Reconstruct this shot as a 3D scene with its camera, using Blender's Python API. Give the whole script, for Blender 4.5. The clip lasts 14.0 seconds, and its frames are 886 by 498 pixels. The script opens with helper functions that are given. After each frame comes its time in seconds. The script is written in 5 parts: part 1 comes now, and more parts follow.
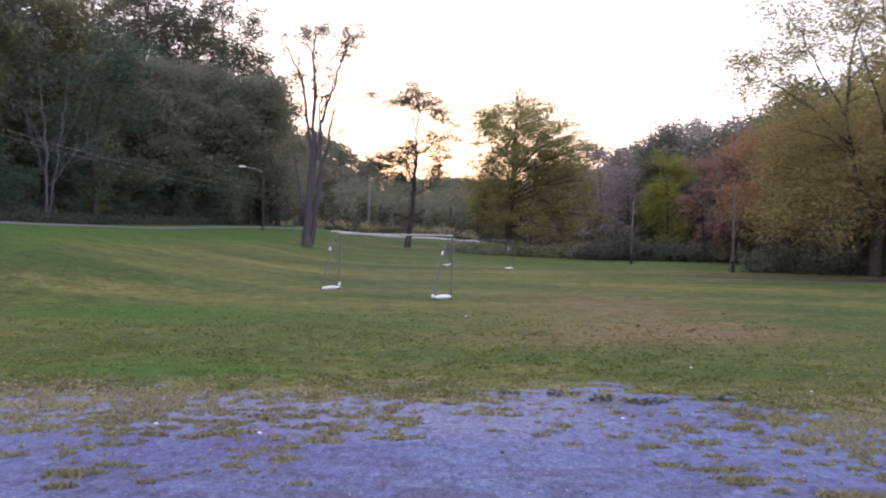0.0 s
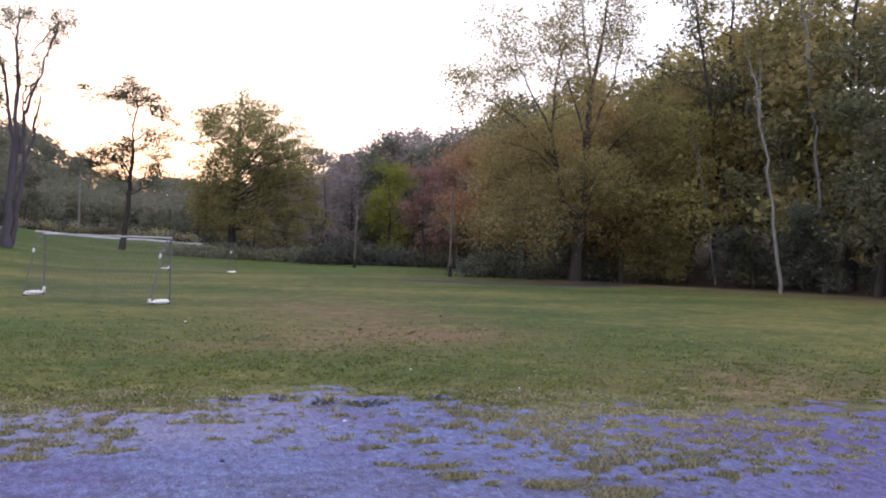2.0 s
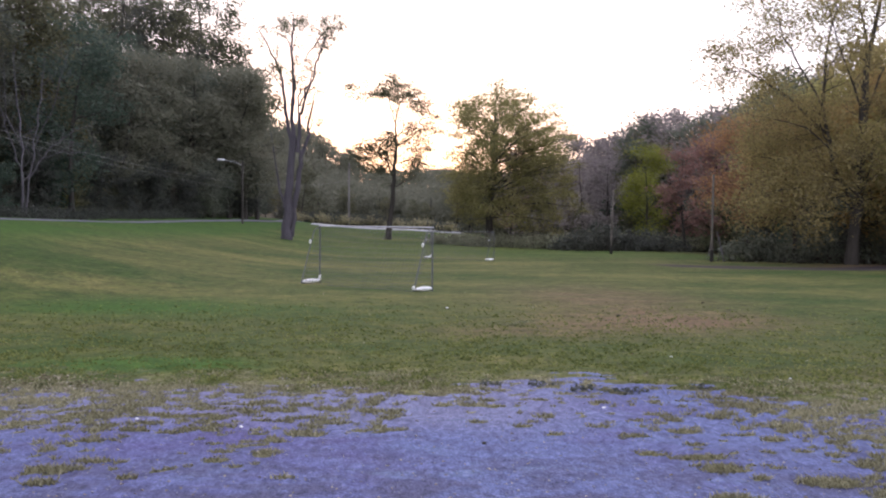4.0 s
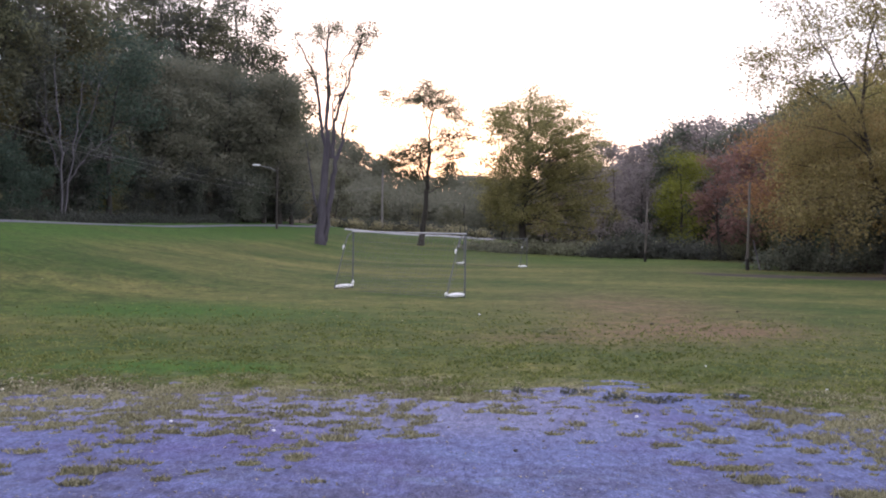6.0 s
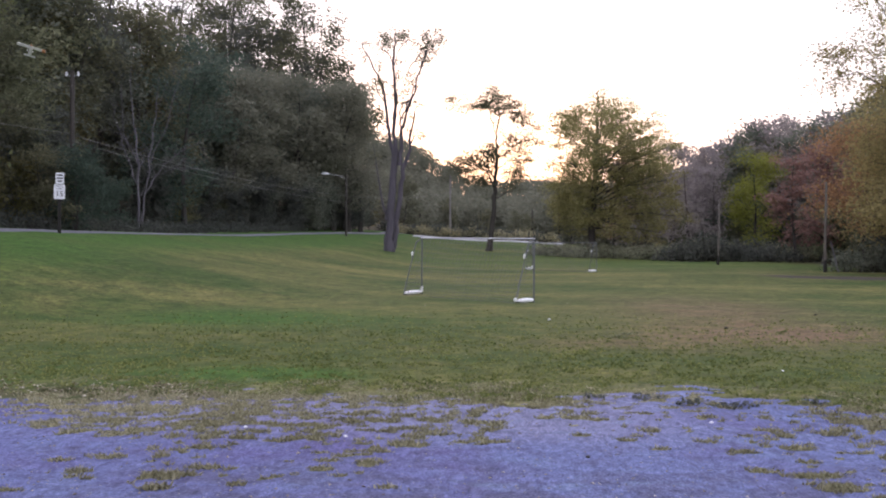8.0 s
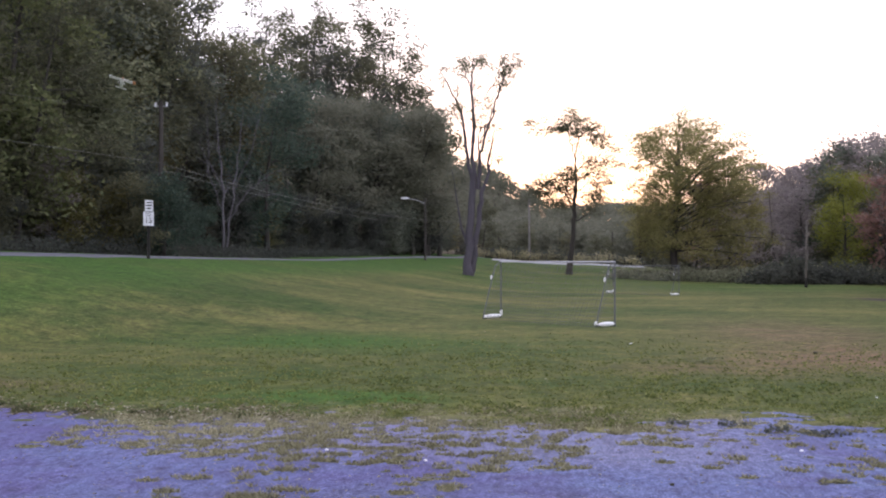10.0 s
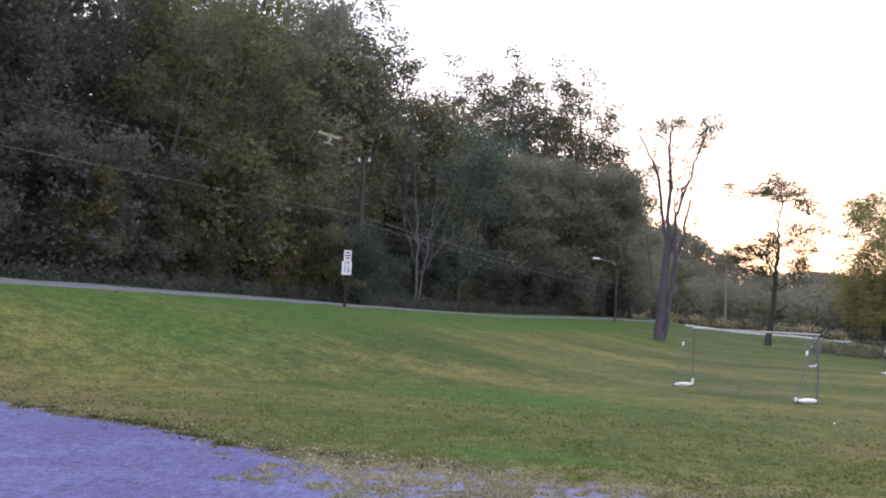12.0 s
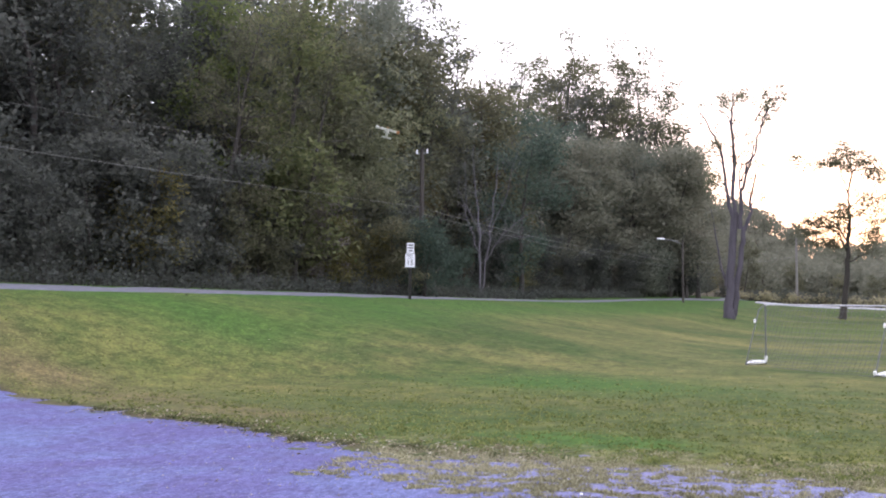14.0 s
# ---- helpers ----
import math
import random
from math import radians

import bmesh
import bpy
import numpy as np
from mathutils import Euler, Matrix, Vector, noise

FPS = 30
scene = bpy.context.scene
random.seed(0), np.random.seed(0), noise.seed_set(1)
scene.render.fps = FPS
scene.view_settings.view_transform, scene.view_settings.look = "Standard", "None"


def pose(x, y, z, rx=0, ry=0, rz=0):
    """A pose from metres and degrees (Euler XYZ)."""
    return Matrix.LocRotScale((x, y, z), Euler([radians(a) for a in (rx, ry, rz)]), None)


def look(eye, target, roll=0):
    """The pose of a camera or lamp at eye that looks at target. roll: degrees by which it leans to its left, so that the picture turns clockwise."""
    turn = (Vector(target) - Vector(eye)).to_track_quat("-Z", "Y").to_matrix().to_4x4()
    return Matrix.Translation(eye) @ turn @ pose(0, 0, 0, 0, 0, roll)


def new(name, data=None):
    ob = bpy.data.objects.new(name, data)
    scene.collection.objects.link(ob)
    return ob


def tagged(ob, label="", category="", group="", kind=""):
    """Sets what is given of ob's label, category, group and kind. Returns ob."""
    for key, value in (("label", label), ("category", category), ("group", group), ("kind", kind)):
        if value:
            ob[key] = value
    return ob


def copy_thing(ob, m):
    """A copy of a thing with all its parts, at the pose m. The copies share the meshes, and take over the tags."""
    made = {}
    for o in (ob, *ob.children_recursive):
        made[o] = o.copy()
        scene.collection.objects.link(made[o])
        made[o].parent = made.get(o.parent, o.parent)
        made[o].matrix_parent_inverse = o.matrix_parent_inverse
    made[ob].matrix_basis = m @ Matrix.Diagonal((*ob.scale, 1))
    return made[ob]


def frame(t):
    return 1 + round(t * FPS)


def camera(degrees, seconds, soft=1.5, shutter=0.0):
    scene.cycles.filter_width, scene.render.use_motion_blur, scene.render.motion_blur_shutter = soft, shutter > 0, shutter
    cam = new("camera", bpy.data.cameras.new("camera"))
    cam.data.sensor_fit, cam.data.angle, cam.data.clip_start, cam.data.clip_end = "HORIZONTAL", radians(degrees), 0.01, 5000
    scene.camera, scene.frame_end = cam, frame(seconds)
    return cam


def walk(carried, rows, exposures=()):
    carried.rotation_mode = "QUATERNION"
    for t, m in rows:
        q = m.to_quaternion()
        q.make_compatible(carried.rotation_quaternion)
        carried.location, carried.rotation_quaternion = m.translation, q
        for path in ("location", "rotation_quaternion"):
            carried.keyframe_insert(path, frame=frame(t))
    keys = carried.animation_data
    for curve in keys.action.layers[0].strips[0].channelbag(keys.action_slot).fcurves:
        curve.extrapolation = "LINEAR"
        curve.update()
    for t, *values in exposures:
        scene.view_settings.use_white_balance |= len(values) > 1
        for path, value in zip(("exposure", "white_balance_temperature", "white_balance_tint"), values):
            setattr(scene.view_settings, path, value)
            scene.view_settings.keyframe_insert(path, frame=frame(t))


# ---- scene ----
EYE = 1.75
cam = camera(50.0, 14.0, soft=2.0, shutter=0.3)
PATH = [
    (0.0, pose(0, 0, EYE, 89.40, -1.03, 0.01)),
    (0.3, pose(0, 0, EYE, 89.82, -1.15, -2.84)),
    (0.5, pose(0, 0, EYE, 90.30, -1.51, -5.08)),
    (0.8, pose(0, 0, EYE, 91.22, -1.50, -9.56)),
    (1.0, pose(0, 0, EYE, 91.47, -1.49, -12.17)),
    (1.2, pose(0, 0, EYE, 91.44, -1.47, -14.62)),
    (1.5, pose(0, 0, EYE, 91.18, -1.42, -16.76)),
    (1.8, pose(0, 0, EYE, 90.46, -1.68, -16.94)),
    (2.0, pose(0, 0, EYE, 90.04, -1.70, -16.52)),
    (2.2, pose(0, 0, EYE, 89.77, -1.57, -15.64)),
    (2.5, pose(0, 0, EYE, 87.47, -1.89, -12.90)),
    (2.8, pose(0, 0, EYE, 86.97, -1.98, -10.05)),
    (3.0, pose(0, 0, EYE, 87.10, -1.89, -8.42)),
    (3.3, pose(0, 0, EYE, 87.83, -1.20, -5.50)),
    (3.5, pose(0, 0, EYE, 88.09, -1.04, -3.78)),
    (3.7, pose(0, 0, EYE, 88.40, -0.59, -2.37)),
    (4.0, pose(0, 0, EYE, 88.92, -0.55, -1.17)),
    (4.2, pose(0, 0, EYE, 89.50, -0.43, -0.36)),
    (6.5, pose(0, 0, EYE, 89.09, -0.99, 1.03)),
    (7.0, pose(0, 0, EYE, 88.93, -0.98, 1.55)),
    (7.5, pose(0, 0, EYE, 89.13, -0.70, 2.84)),
    (7.7, pose(0, 0, EYE, 89.34, -0.48, 3.76)),
    (9.8, pose(0, 0, EYE, 90.30, 0.14, 8.92)),
    (10.0, pose(0, 0, EYE, 91.00, 0.07, 9.69)),
    (10.3, pose(0, 0, EYE, 91.12, 0.13, 10.93)),
    (10.5, pose(0, 0, EYE, 91.07, 0.15, 11.18)),
    (10.8, pose(0, 0, EYE, 90.64, 0.07, 13.41)),
    (11.0, pose(0, 0, EYE, 91.07, -0.35, 15.38)),
    (11.3, pose(0, 0, EYE, 91.97, -1.30, 19.30)),
    (11.5, pose(0, 0, EYE, 91.83, -1.86, 21.31)),
    (11.8, pose(0, 0, EYE, 93.43, -2.41, 21.52)),
    (12.0, pose(0, 0, EYE, 94.20, -3.02, 20.97)),
    (12.2, pose(0, 0, EYE, 93.40, -1.20, 21.34)),
    (12.5, pose(0, 0, EYE, 93.40, -2.52, 22.13)),
    (12.7, pose(0, 0, EYE, 92.13, -2.17, 21.98)),
    (13.0, pose(0, 0, EYE, 91.37, -1.94, 23.34)),
    (13.3, pose(0, 0, EYE, 92.33, -1.58, 24.39)),
    (13.5, pose(0, 0, EYE, 92.97, -1.25, 24.82)),
    (13.8, pose(0, 0, EYE, 93.09, -0.76, 25.12)),
    (14.0, pose(0, 0, EYE, 93.44, -0.48, 24.91)),
]
walk(cam, PATH, exposures=[(0.0, 0.35), (1.5, 0.3), (7.5, 0.31), (10.5, 0.34), (11.0, 0.38), (12.0, 0.56), (12.5, 0.68), (13.0, 0.74), (13.5, 0.86), (14.0, 0.98)])

# ---- light: the sun has just gone behind the far hills ----
SUN_AZ, SUN_EL = -1.5, 2.5
world = bpy.data.worlds.new("dusk_sky")
scene.world = world
world.use_nodes = True
wn = world.node_tree
sky = wn.nodes.new("ShaderNodeTexSky")
sky.sky_type = "NISHITA"
sky.sun_disc = False
sky.sun_elevation, sky.sun_rotation = radians(SUN_EL), radians(SUN_AZ)
sky.air_density, sky.dust_density, sky.ozone_density = 1.0, 2.0, 1.0
# thin high cloud evens the dusk sky out; the clear part glows low over the far hills
glow = wn.nodes.new("ShaderNodeVectorMath")
glow.operation = "SCALE"
glow.inputs["Scale"].default_value = 0.07
wn.links.new(sky.outputs[0], glow.inputs[0])
cloud = wn.nodes.new("ShaderNodeVectorMath")
cloud.operation = "ADD"
cloud.inputs[1].default_value = (1.12, 1.10, 1.30)
wn.links.new(glow.outputs[0], cloud.inputs[0])
wn.links.new(cloud.outputs[0], wn.nodes["Background"].inputs[0])
wn.nodes["Background"].inputs[1].default_value = 1.0
sun = new("sun", bpy.data.lights.new("sun", "SUN"))
sun.data.energy, sun.data.angle, sun.data.color = 0.7, radians(12), (1.0, 0.82, 0.62)
sun.matrix_world = look((0, 0, 60), (-math.sin(radians(SUN_AZ)) * 100, -math.cos(radians(SUN_AZ)) * 100, 60 - 100 * math.tan(radians(SUN_EL))))


# ---- materials ----
def material(name, rough=0.8, metal=0.0):
    m = bpy.data.materials.new(name)
    m.use_nodes = True
    bsdf = m.node_tree.nodes["Principled BSDF"]
    bsdf.inputs["Roughness"].default_value = rough
    bsdf.inputs["Metallic"].default_value = metal
    return m, m.node_tree, bsdf


def ramp(nt, fac, stops):
    r = nt.nodes.new("ShaderNodeValToRGB")
    while len(r.color_ramp.elements) < len(stops):
        r.color_ramp.elements.new(0.5)
    for e, (p, c) in zip(r.color_ramp.elements, stops):
        e.position, e.color = p, (*c, 1)
    nt.links.new(fac, r.inputs[0])
    return r.outputs[0]


def noise_tex(nt, scale, detail=4.0, rough=0.55, stretch=None, distort=0.0):
    n = nt.nodes.new("ShaderNodeTexNoise")
    n.inputs["Scale"].default_value, n.inputs["Detail"].default_value = scale, detail
    n.inputs["Roughness"].default_value, n.inputs["Distortion"].default_value = rough, distort
    co = nt.nodes.new("ShaderNodeTexCoord")
    if stretch:
        mp = nt.nodes.new("ShaderNodeMapping")
        mp.inputs["Scale"].default_value = stretch
        nt.links.new(co.outputs["Object"], mp.inputs[0])
        nt.links.new(mp.outputs[0], n.inputs[0])
    else:
        nt.links.new(co.outputs["Object"], n.inputs[0])
    return n.outputs["Fac"]


def mix(nt, fac, a, b, kind="MIX"):
    n = nt.nodes.new("ShaderNodeMix")
    n.data_type, n.blend_type = "RGBA", kind
    for sock, v in ((n.inputs[0], fac), (n.inputs[6], a), (n.inputs[7], b)):
        if isinstance(v, (int, float)):
            sock.default_value = v
        elif isinstance(v, tuple):
            sock.default_value = (*v, 1)
        else:
            nt.links.new(v, sock)
    return n.outputs[2]


def bump(nt, bsdf, height, strength=0.4, distance=0.02):
    b = nt.nodes.new("ShaderNodeBump")
    b.inputs["Strength"].default_value, b.inputs["Distance"].default_value = strength, distance
    nt.links.new(height, b.inputs["Height"])
    nt.links.new(b.outputs[0], bsdf.inputs["Normal"])


def math_node(nt, op, a, b=0.0):
    n = nt.nodes.new("ShaderNodeMath")
    n.operation = op
    for sock, v in ((n.inputs[0], a), (n.inputs[1], b)):
        if isinstance(v, (int, float)):
            sock.default_value = v
        else:
            nt.links.new(v, sock)
    return n.outputs[0]


def plain(name, colour, rough=0.6, metal=0.0, grain=20.0, vary=0.25):
    """Paint, metal or cloth with grain and light soiling."""
    m, nt, bsdf = material(name, rough, metal)
    dark = tuple(c * (1 - vary) for c in colour)
    light = tuple(min(1.0, c * (1 + vary)) for c in colour)
    n = noise_tex(nt, grain, 5)
    nt.links.new(ramp(nt, n, [(0.3, dark), (0.7, light)]), bsdf.inputs["Base Color"])
    bump(nt, bsdf, n, 0.2, 0.005)
    return m


def bark(name, dark, light, scale=1.5):
    m, nt, bsdf = material(name, 0.9)
    streak = noise_tex(nt, scale, 6, 0.65, (3.0, 3.0, 0.5))
    blot = noise_tex(nt, scale * 0.35, 3)
    c = ramp(nt, streak, [(0.3, dark), (0.7, light)])
    c = mix(nt, math_node(nt, "MULTIPLY", blot, 0.5), c, tuple(v * 0.6 for v in dark))
    nt.links.new(c, bsdf.inputs["Base Color"])
    bump(nt, bsdf, streak, 0.8, 0.08)
    return m


def foliage(name, dark, mid, light, through_=0.5):
    """Leaves: each leaf and each tree has its own tint."""
    m, nt, bsdf = material(name, 0.75)
    geo = nt.nodes.new("ShaderNodeNewGeometry")
    info = nt.nodes.new("ShaderNodeObjectInfo")
    patch = noise_tex(nt, 0.25, 2)
    mixv = math_node(nt, "ADD", math_node(nt, "MULTIPLY", geo.outputs["Random Per Island"], 0.5), math_node(nt, "MULTIPLY", patch, 0.7))
    mixv = math_node(nt, "ADD", mixv, math_node(nt, "MULTIPLY", math_node(nt, "SUBTRACT", info.outputs["Random"], 0.5), 0.35))
    c = ramp(nt, mixv, [(0.25, dark), (0.6, mid), (0.95, light)])
    nt.links.new(c, bsdf.inputs["Base Color"])
    bsdf.inputs["Specular IOR Level"].default_value = 0.25
    tr = nt.nodes.new("ShaderNodeBsdfTranslucent")
    nt.links.new(c, tr.inputs[0])
    sh = nt.nodes.new("ShaderNodeMixShader")
    sh.inputs[0].default_value = through_
    nt.links.new(bsdf.outputs[0], sh.inputs[1])
    nt.links.new(tr.outputs[0], sh.inputs[2])
    nt.links.new(sh.outputs[0], nt.nodes["Material Output"].inputs[0])
    return m


def ground_material():
    m, nt, bsdf = material("field_ground", 0.95)
    bsdf.inputs["Specular IOR Level"].default_value = 0.15
    bare = nt.nodes.new("ShaderNodeAttribute")
    bare.attribute_name = "bare"
    dirt = nt.nodes.new("ShaderNodeAttribute")
    dirt.attribute_name = "dirt"
    lush = nt.nodes.new("ShaderNodeAttribute")
    lush.attribute_name = "lush"
    litter_and_shade = nt.nodes.new("ShaderNodeAttribute")
    litter_and_shade.attribute_name = "litter_and_shade"
    dry = nt.nodes.new("ShaderNodeAttribute")
    dry.attribute_name = "dry"
    fine = noise_tex(nt, 14.0, 6, 0.7)
    mid = noise_tex(nt, 0.9, 7, 0.68)
    broad = noise_tex(nt, 0.15, 4, 0.55, (0.55, 1.0, 1.0))
    tint = math_node(nt, "ADD", math_node(nt, "MULTIPLY", mid, 0.4), math_node(nt, "MULTIPLY", broad, 0.6))
    grass = ramp(nt, tint, [(0.40, (0.047, 0.078, 0.019)), (0.5, (0.090, 0.103, 0.033)), (0.60, (0.158, 0.146, 0.052))])
    grass = mix(nt, math_node(nt, "MULTIPLY", lush.outputs["Fac"], 0.92), grass, (0.050, 0.110, 0.020))
    grass = mix(nt, dirt.outputs["Fac"], grass, ramp(nt, mid, [(0.3, (0.145, 0.095, 0.058)), (0.7, (0.200, 0.140, 0.090))]))
    grass = mix(nt, math_node(nt, "MULTIPLY", dry.outputs["Fac"], 0.8), grass, ramp(nt, mid, [(0.3, (0.120, 0.112, 0.066)), (0.7, (0.285, 0.262, 0.170))]))
    grass = mix(nt, 0.5, grass, ramp(nt, fine, [(0.3, (0.25, 0.25, 0.25)), (0.62, (0.85, 0.85, 0.8))]), "OVERLAY")
    mottle = noise_tex(nt, 7.0, 7, 0.8)
    grass = mix(nt, 0.5, grass, ramp(nt, mottle, [(0.34, (0.12, 0.13, 0.11)), (0.64, (0.72, 0.70, 0.66))]), "OVERLAY")
    track = nt.nodes.new("ShaderNodeAttribute")
    track.attribute_name = "track"
    clumps = noise_tex(nt, 2.4, 9, 0.8)
    grass = mix(nt, 1.0, grass, ramp(nt, clumps, [(0.36, (0.50, 0.55, 0.55)), (0.52, (0.97, 0.99, 0.98)), (0.66, (1.36, 1.28, 1.16))]), "MULTIPLY")
    # leaf litter, and the shade painted round the tufts
    grass = mix(nt, litter_and_shade.outputs["Fac"], grass, ramp(nt, fine, [(0.3, (0.05, 0.042, 0.030)), (0.7, (0.12, 0.094, 0.058))]))
    grass = mix(nt, track.outputs["Fac"], grass, ramp(nt, mid, [(0.3, (0.040, 0.032, 0.038)), (0.7, (0.070, 0.058, 0.064))]))
    stone = noise_tex(nt, 38.0, 5, 0.75, (1.4, 0.7, 1.0))
    wash = noise_tex(nt, 1.3, 6, 0.62)
    gravel = ramp(nt, wash, [(0.30, (0.112, 0.105, 0.208)), (0.5, (0.135, 0.136, 0.278)), (0.70, (0.166, 0.182, 0.345))])
    pale = nt.nodes.new("ShaderNodeAttribute")
    pale.attribute_name = "pale"
    drift = math_node(nt, "ADD", noise_tex(nt, 0.4, 5, 0.6), math_node(nt, "MULTIPLY", pale.outputs["Fac"], 0.14))
    gravel = mix(nt, 0.6, gravel, ramp(nt, drift, [(0.44, (0.108, 0.090, 0.222)), (0.62, (0.138, 0.168, 0.318))]))
    chalk = nt.nodes.new("ShaderNodeAttribute")
    chalk.attribute_name = "chalk"
    gravel = mix(nt, math_node(nt, "MULTIPLY", chalk.outputs["Fac"], 0.6), gravel, (0.230, 0.222, 0.320))
    stain = noise_tex(nt, 3.2, 6, 0.7, (1.3, 0.8, 1.0), 0.3)
    gravel = mix(nt, ramp(nt, stain, [(0.50, (0, 0, 0)), (0.70, (0.55, 0.55, 0.55))]), gravel, (0.080, 0.068, 0.105))
    scuff = nt.nodes.new("ShaderNodeAttribute")
    scuff.attribute_name = "scuff"
    worn_ = ramp(nt, noise_tex(nt, 1.5, 8, 0.72, (0.75, 1.1, 1.0), 0.4), [(0.44, (0, 0, 0)), (0.54, (0.85, 0.85, 0.85))])
    gravel = mix(nt, math_node(nt, "MULTIPLY", worn_, scuff.outputs["Fac"]), gravel, (0.090, 0.086, 0.145))
    drift_ = ramp(nt, noise_tex(nt, 1.9, 7, 0.7, (0.6, 1.2, 1.0), 0.3), [(0.54, (0, 0, 0)), (0.66, (0.55, 0.55, 0.55))])
    gravel = mix(nt, math_node(nt, "MULTIPLY", drift_, pale.outputs["Fac"]), gravel, (0.200, 0.255, 0.390))
    grit = noise_tex(nt, 9.0, 7, 0.75, (1.5, 0.7, 1.0))
    gravel = mix(nt, 0.6, gravel, ramp(nt, grit, [(0.36, (0.22, 0.22, 0.25)), (0.62, (0.80, 0.80, 0.80))]), "OVERLAY")
    # shade of shallow dents, put into the gravel colour
    dent_shade = noise_tex(nt, 4.5, 5, 0.7, (1.3, 0.8, 1.0), 0.2)
    gravel = mix(nt, ramp(nt, dent_shade, [(0.56, (0, 0, 0)), (0.68, (0.42, 0.42, 0.42))]), gravel, (0.060, 0.055, 0.095))
    gravel = mix(nt, 0.7, gravel, ramp(nt, stone, [(0.34, (0.16, 0.16, 0.18)), (0.66, (0.84, 0.84, 0.84))]), "OVERLAY")
    edge = math_node(nt, "ADD", bare.outputs["Fac"], math_node(nt, "MULTIPLY", math_node(nt, "SUBTRACT", fine, 0.5), 0.9))
    edge = ramp(nt, edge, [(0.42, (0, 0, 0)), (0.58, (1, 1, 1))])
    nt.links.new(mix(nt, 1.0, mix(nt, edge, grass, gravel), (0.86, 0.87, 0.88), "MULTIPLY"), bsdf.inputs["Base Color"])
    bump(nt, bsdf, math_node(nt, "ADD", fine, math_node(nt, "MULTIPLY", stone, 0.5)), 0.5, 0.015)
    return m


MAT_GROUND = ground_material()
MAT_BLADE = foliage("grass_blades", (0.076, 0.100, 0.031), (0.210, 0.235, 0.080), (0.420, 0.400, 0.188), 0.6)
MAT_DRY = foliage("dry_grass", (0.115, 0.11, 0.066), (0.32, 0.302, 0.19), (0.6, 0.56, 0.41), 0.5)
MAT_BARK = bark("grey_brown_bark", (0.050, 0.042, 0.040), (0.115, 0.100, 0.095))
MAT_BARK_GREY = bark("pale_grey_bark", (0.115, 0.105, 0.125), (0.215, 0.200, 0.225))
MAT_BARK_OLD = bark("furrowed_violet_grey_bark", (0.066, 0.058, 0.074), (0.135, 0.120, 0.148))
MAT_BARK_DARK = bark("dark_bark", (0.040, 0.035, 0.032), (0.090, 0.078, 0.070))
MAT_BIRCH = bark("birch_bark", (0.18, 0.17, 0.165), (0.36, 0.34, 0.33), 2.5)
MAT_LEAF = {
    "dark": foliage("dark_green_leaves", (0.070, 0.076, 0.071), (0.110, 0.119, 0.105), (0.163, 0.164, 0.141)),
    "olive": foliage("olive_leaves", (0.087, 0.092, 0.061), (0.141, 0.142, 0.090), (0.214, 0.206, 0.129)),
    "green": foliage("mid_green_leaves", (0.084, 0.114, 0.042), (0.132, 0.168, 0.062), (0.195, 0.220, 0.088)),
    "sage": foliage("pale_green_leaves", (0.151, 0.166, 0.105), (0.228, 0.241, 0.146), (0.324, 0.322, 0.204)),
    "yellow": foliage("yellow_leaves", (0.117, 0.111, 0.048), (0.186, 0.170, 0.071), (0.276, 0.239, 0.095)),
    "amber": foliage("amber_leaves", (0.220, 0.153, 0.071), (0.343, 0.238, 0.103), (0.483, 0.325, 0.141)),
    "red": foliage("red_brown_leaves", (0.203, 0.121, 0.112), (0.302, 0.180, 0.161), (0.389, 0.239, 0.203)),
    "gold": foliage("golden_green_leaves", (0.255, 0.232, 0.102), (0.400, 0.365, 0.146), (0.560, 0.500, 0.202)),
    "ochre": foliage("ochre_leaves", (0.222, 0.186, 0.091), (0.360, 0.300, 0.139), (0.510, 0.415, 0.195)),
    # purple leaves, with distance haze painted into the colour
    "hazed_plum": foliage("hazed_purple_leaves", (0.195, 0.171, 0.181), (0.294, 0.258, 0.262), (0.384, 0.335, 0.326)),
    # grey-green lightened to hold distance haze; nearer trees share it
    "grey": foliage("grey_green_haze_leaves", (0.111, 0.124, 0.101), (0.171, 0.188, 0.151), (0.243, 0.256, 0.200)),
    "lime": foliage("yellow_green_leaves", (0.174, 0.190, 0.041), (0.264, 0.276, 0.062), (0.348, 0.342, 0.096)),
    "maple": foliage("thinning_green_leaves", (0.150, 0.154, 0.062), (0.282, 0.262, 0.113), (0.468, 0.390, 0.192)),
    "brush": foliage("brush_leaves", (0.200, 0.209, 0.148), (0.329, 0.332, 0.229), (0.472, 0.465, 0.329)),
    # haze and glare over the far trees are put into this leaf colour
    "dusk": foliage("hazed_grey_olive_leaves", (0.166, 0.17, 0.13), (0.203, 0.205, 0.156), (0.243, 0.24, 0.182)),
    "fresh": foliage("bright_green_leaves", (0.118, 0.139, 0.065), (0.182, 0.202, 0.096), (0.264, 0.269, 0.135)),
    "umber": foliage("dull_umber_leaves", (0.100, 0.090, 0.048), (0.145, 0.128, 0.064), (0.200, 0.172, 0.084)),
    "rust": foliage("rusty_orange_leaves", (0.209, 0.123, 0.073), (0.330, 0.189, 0.106), (0.451, 0.270, 0.143)),
    "teal": foliage("blue_green_leaves", (0.056, 0.081, 0.063), (0.086, 0.122, 0.095), (0.121, 0.160, 0.125)),
    "pale": foliage("pale_seed_heads", (0.22, 0.20, 0.11), (0.34, 0.31, 0.18), (0.46, 0.42, 0.27)),
}


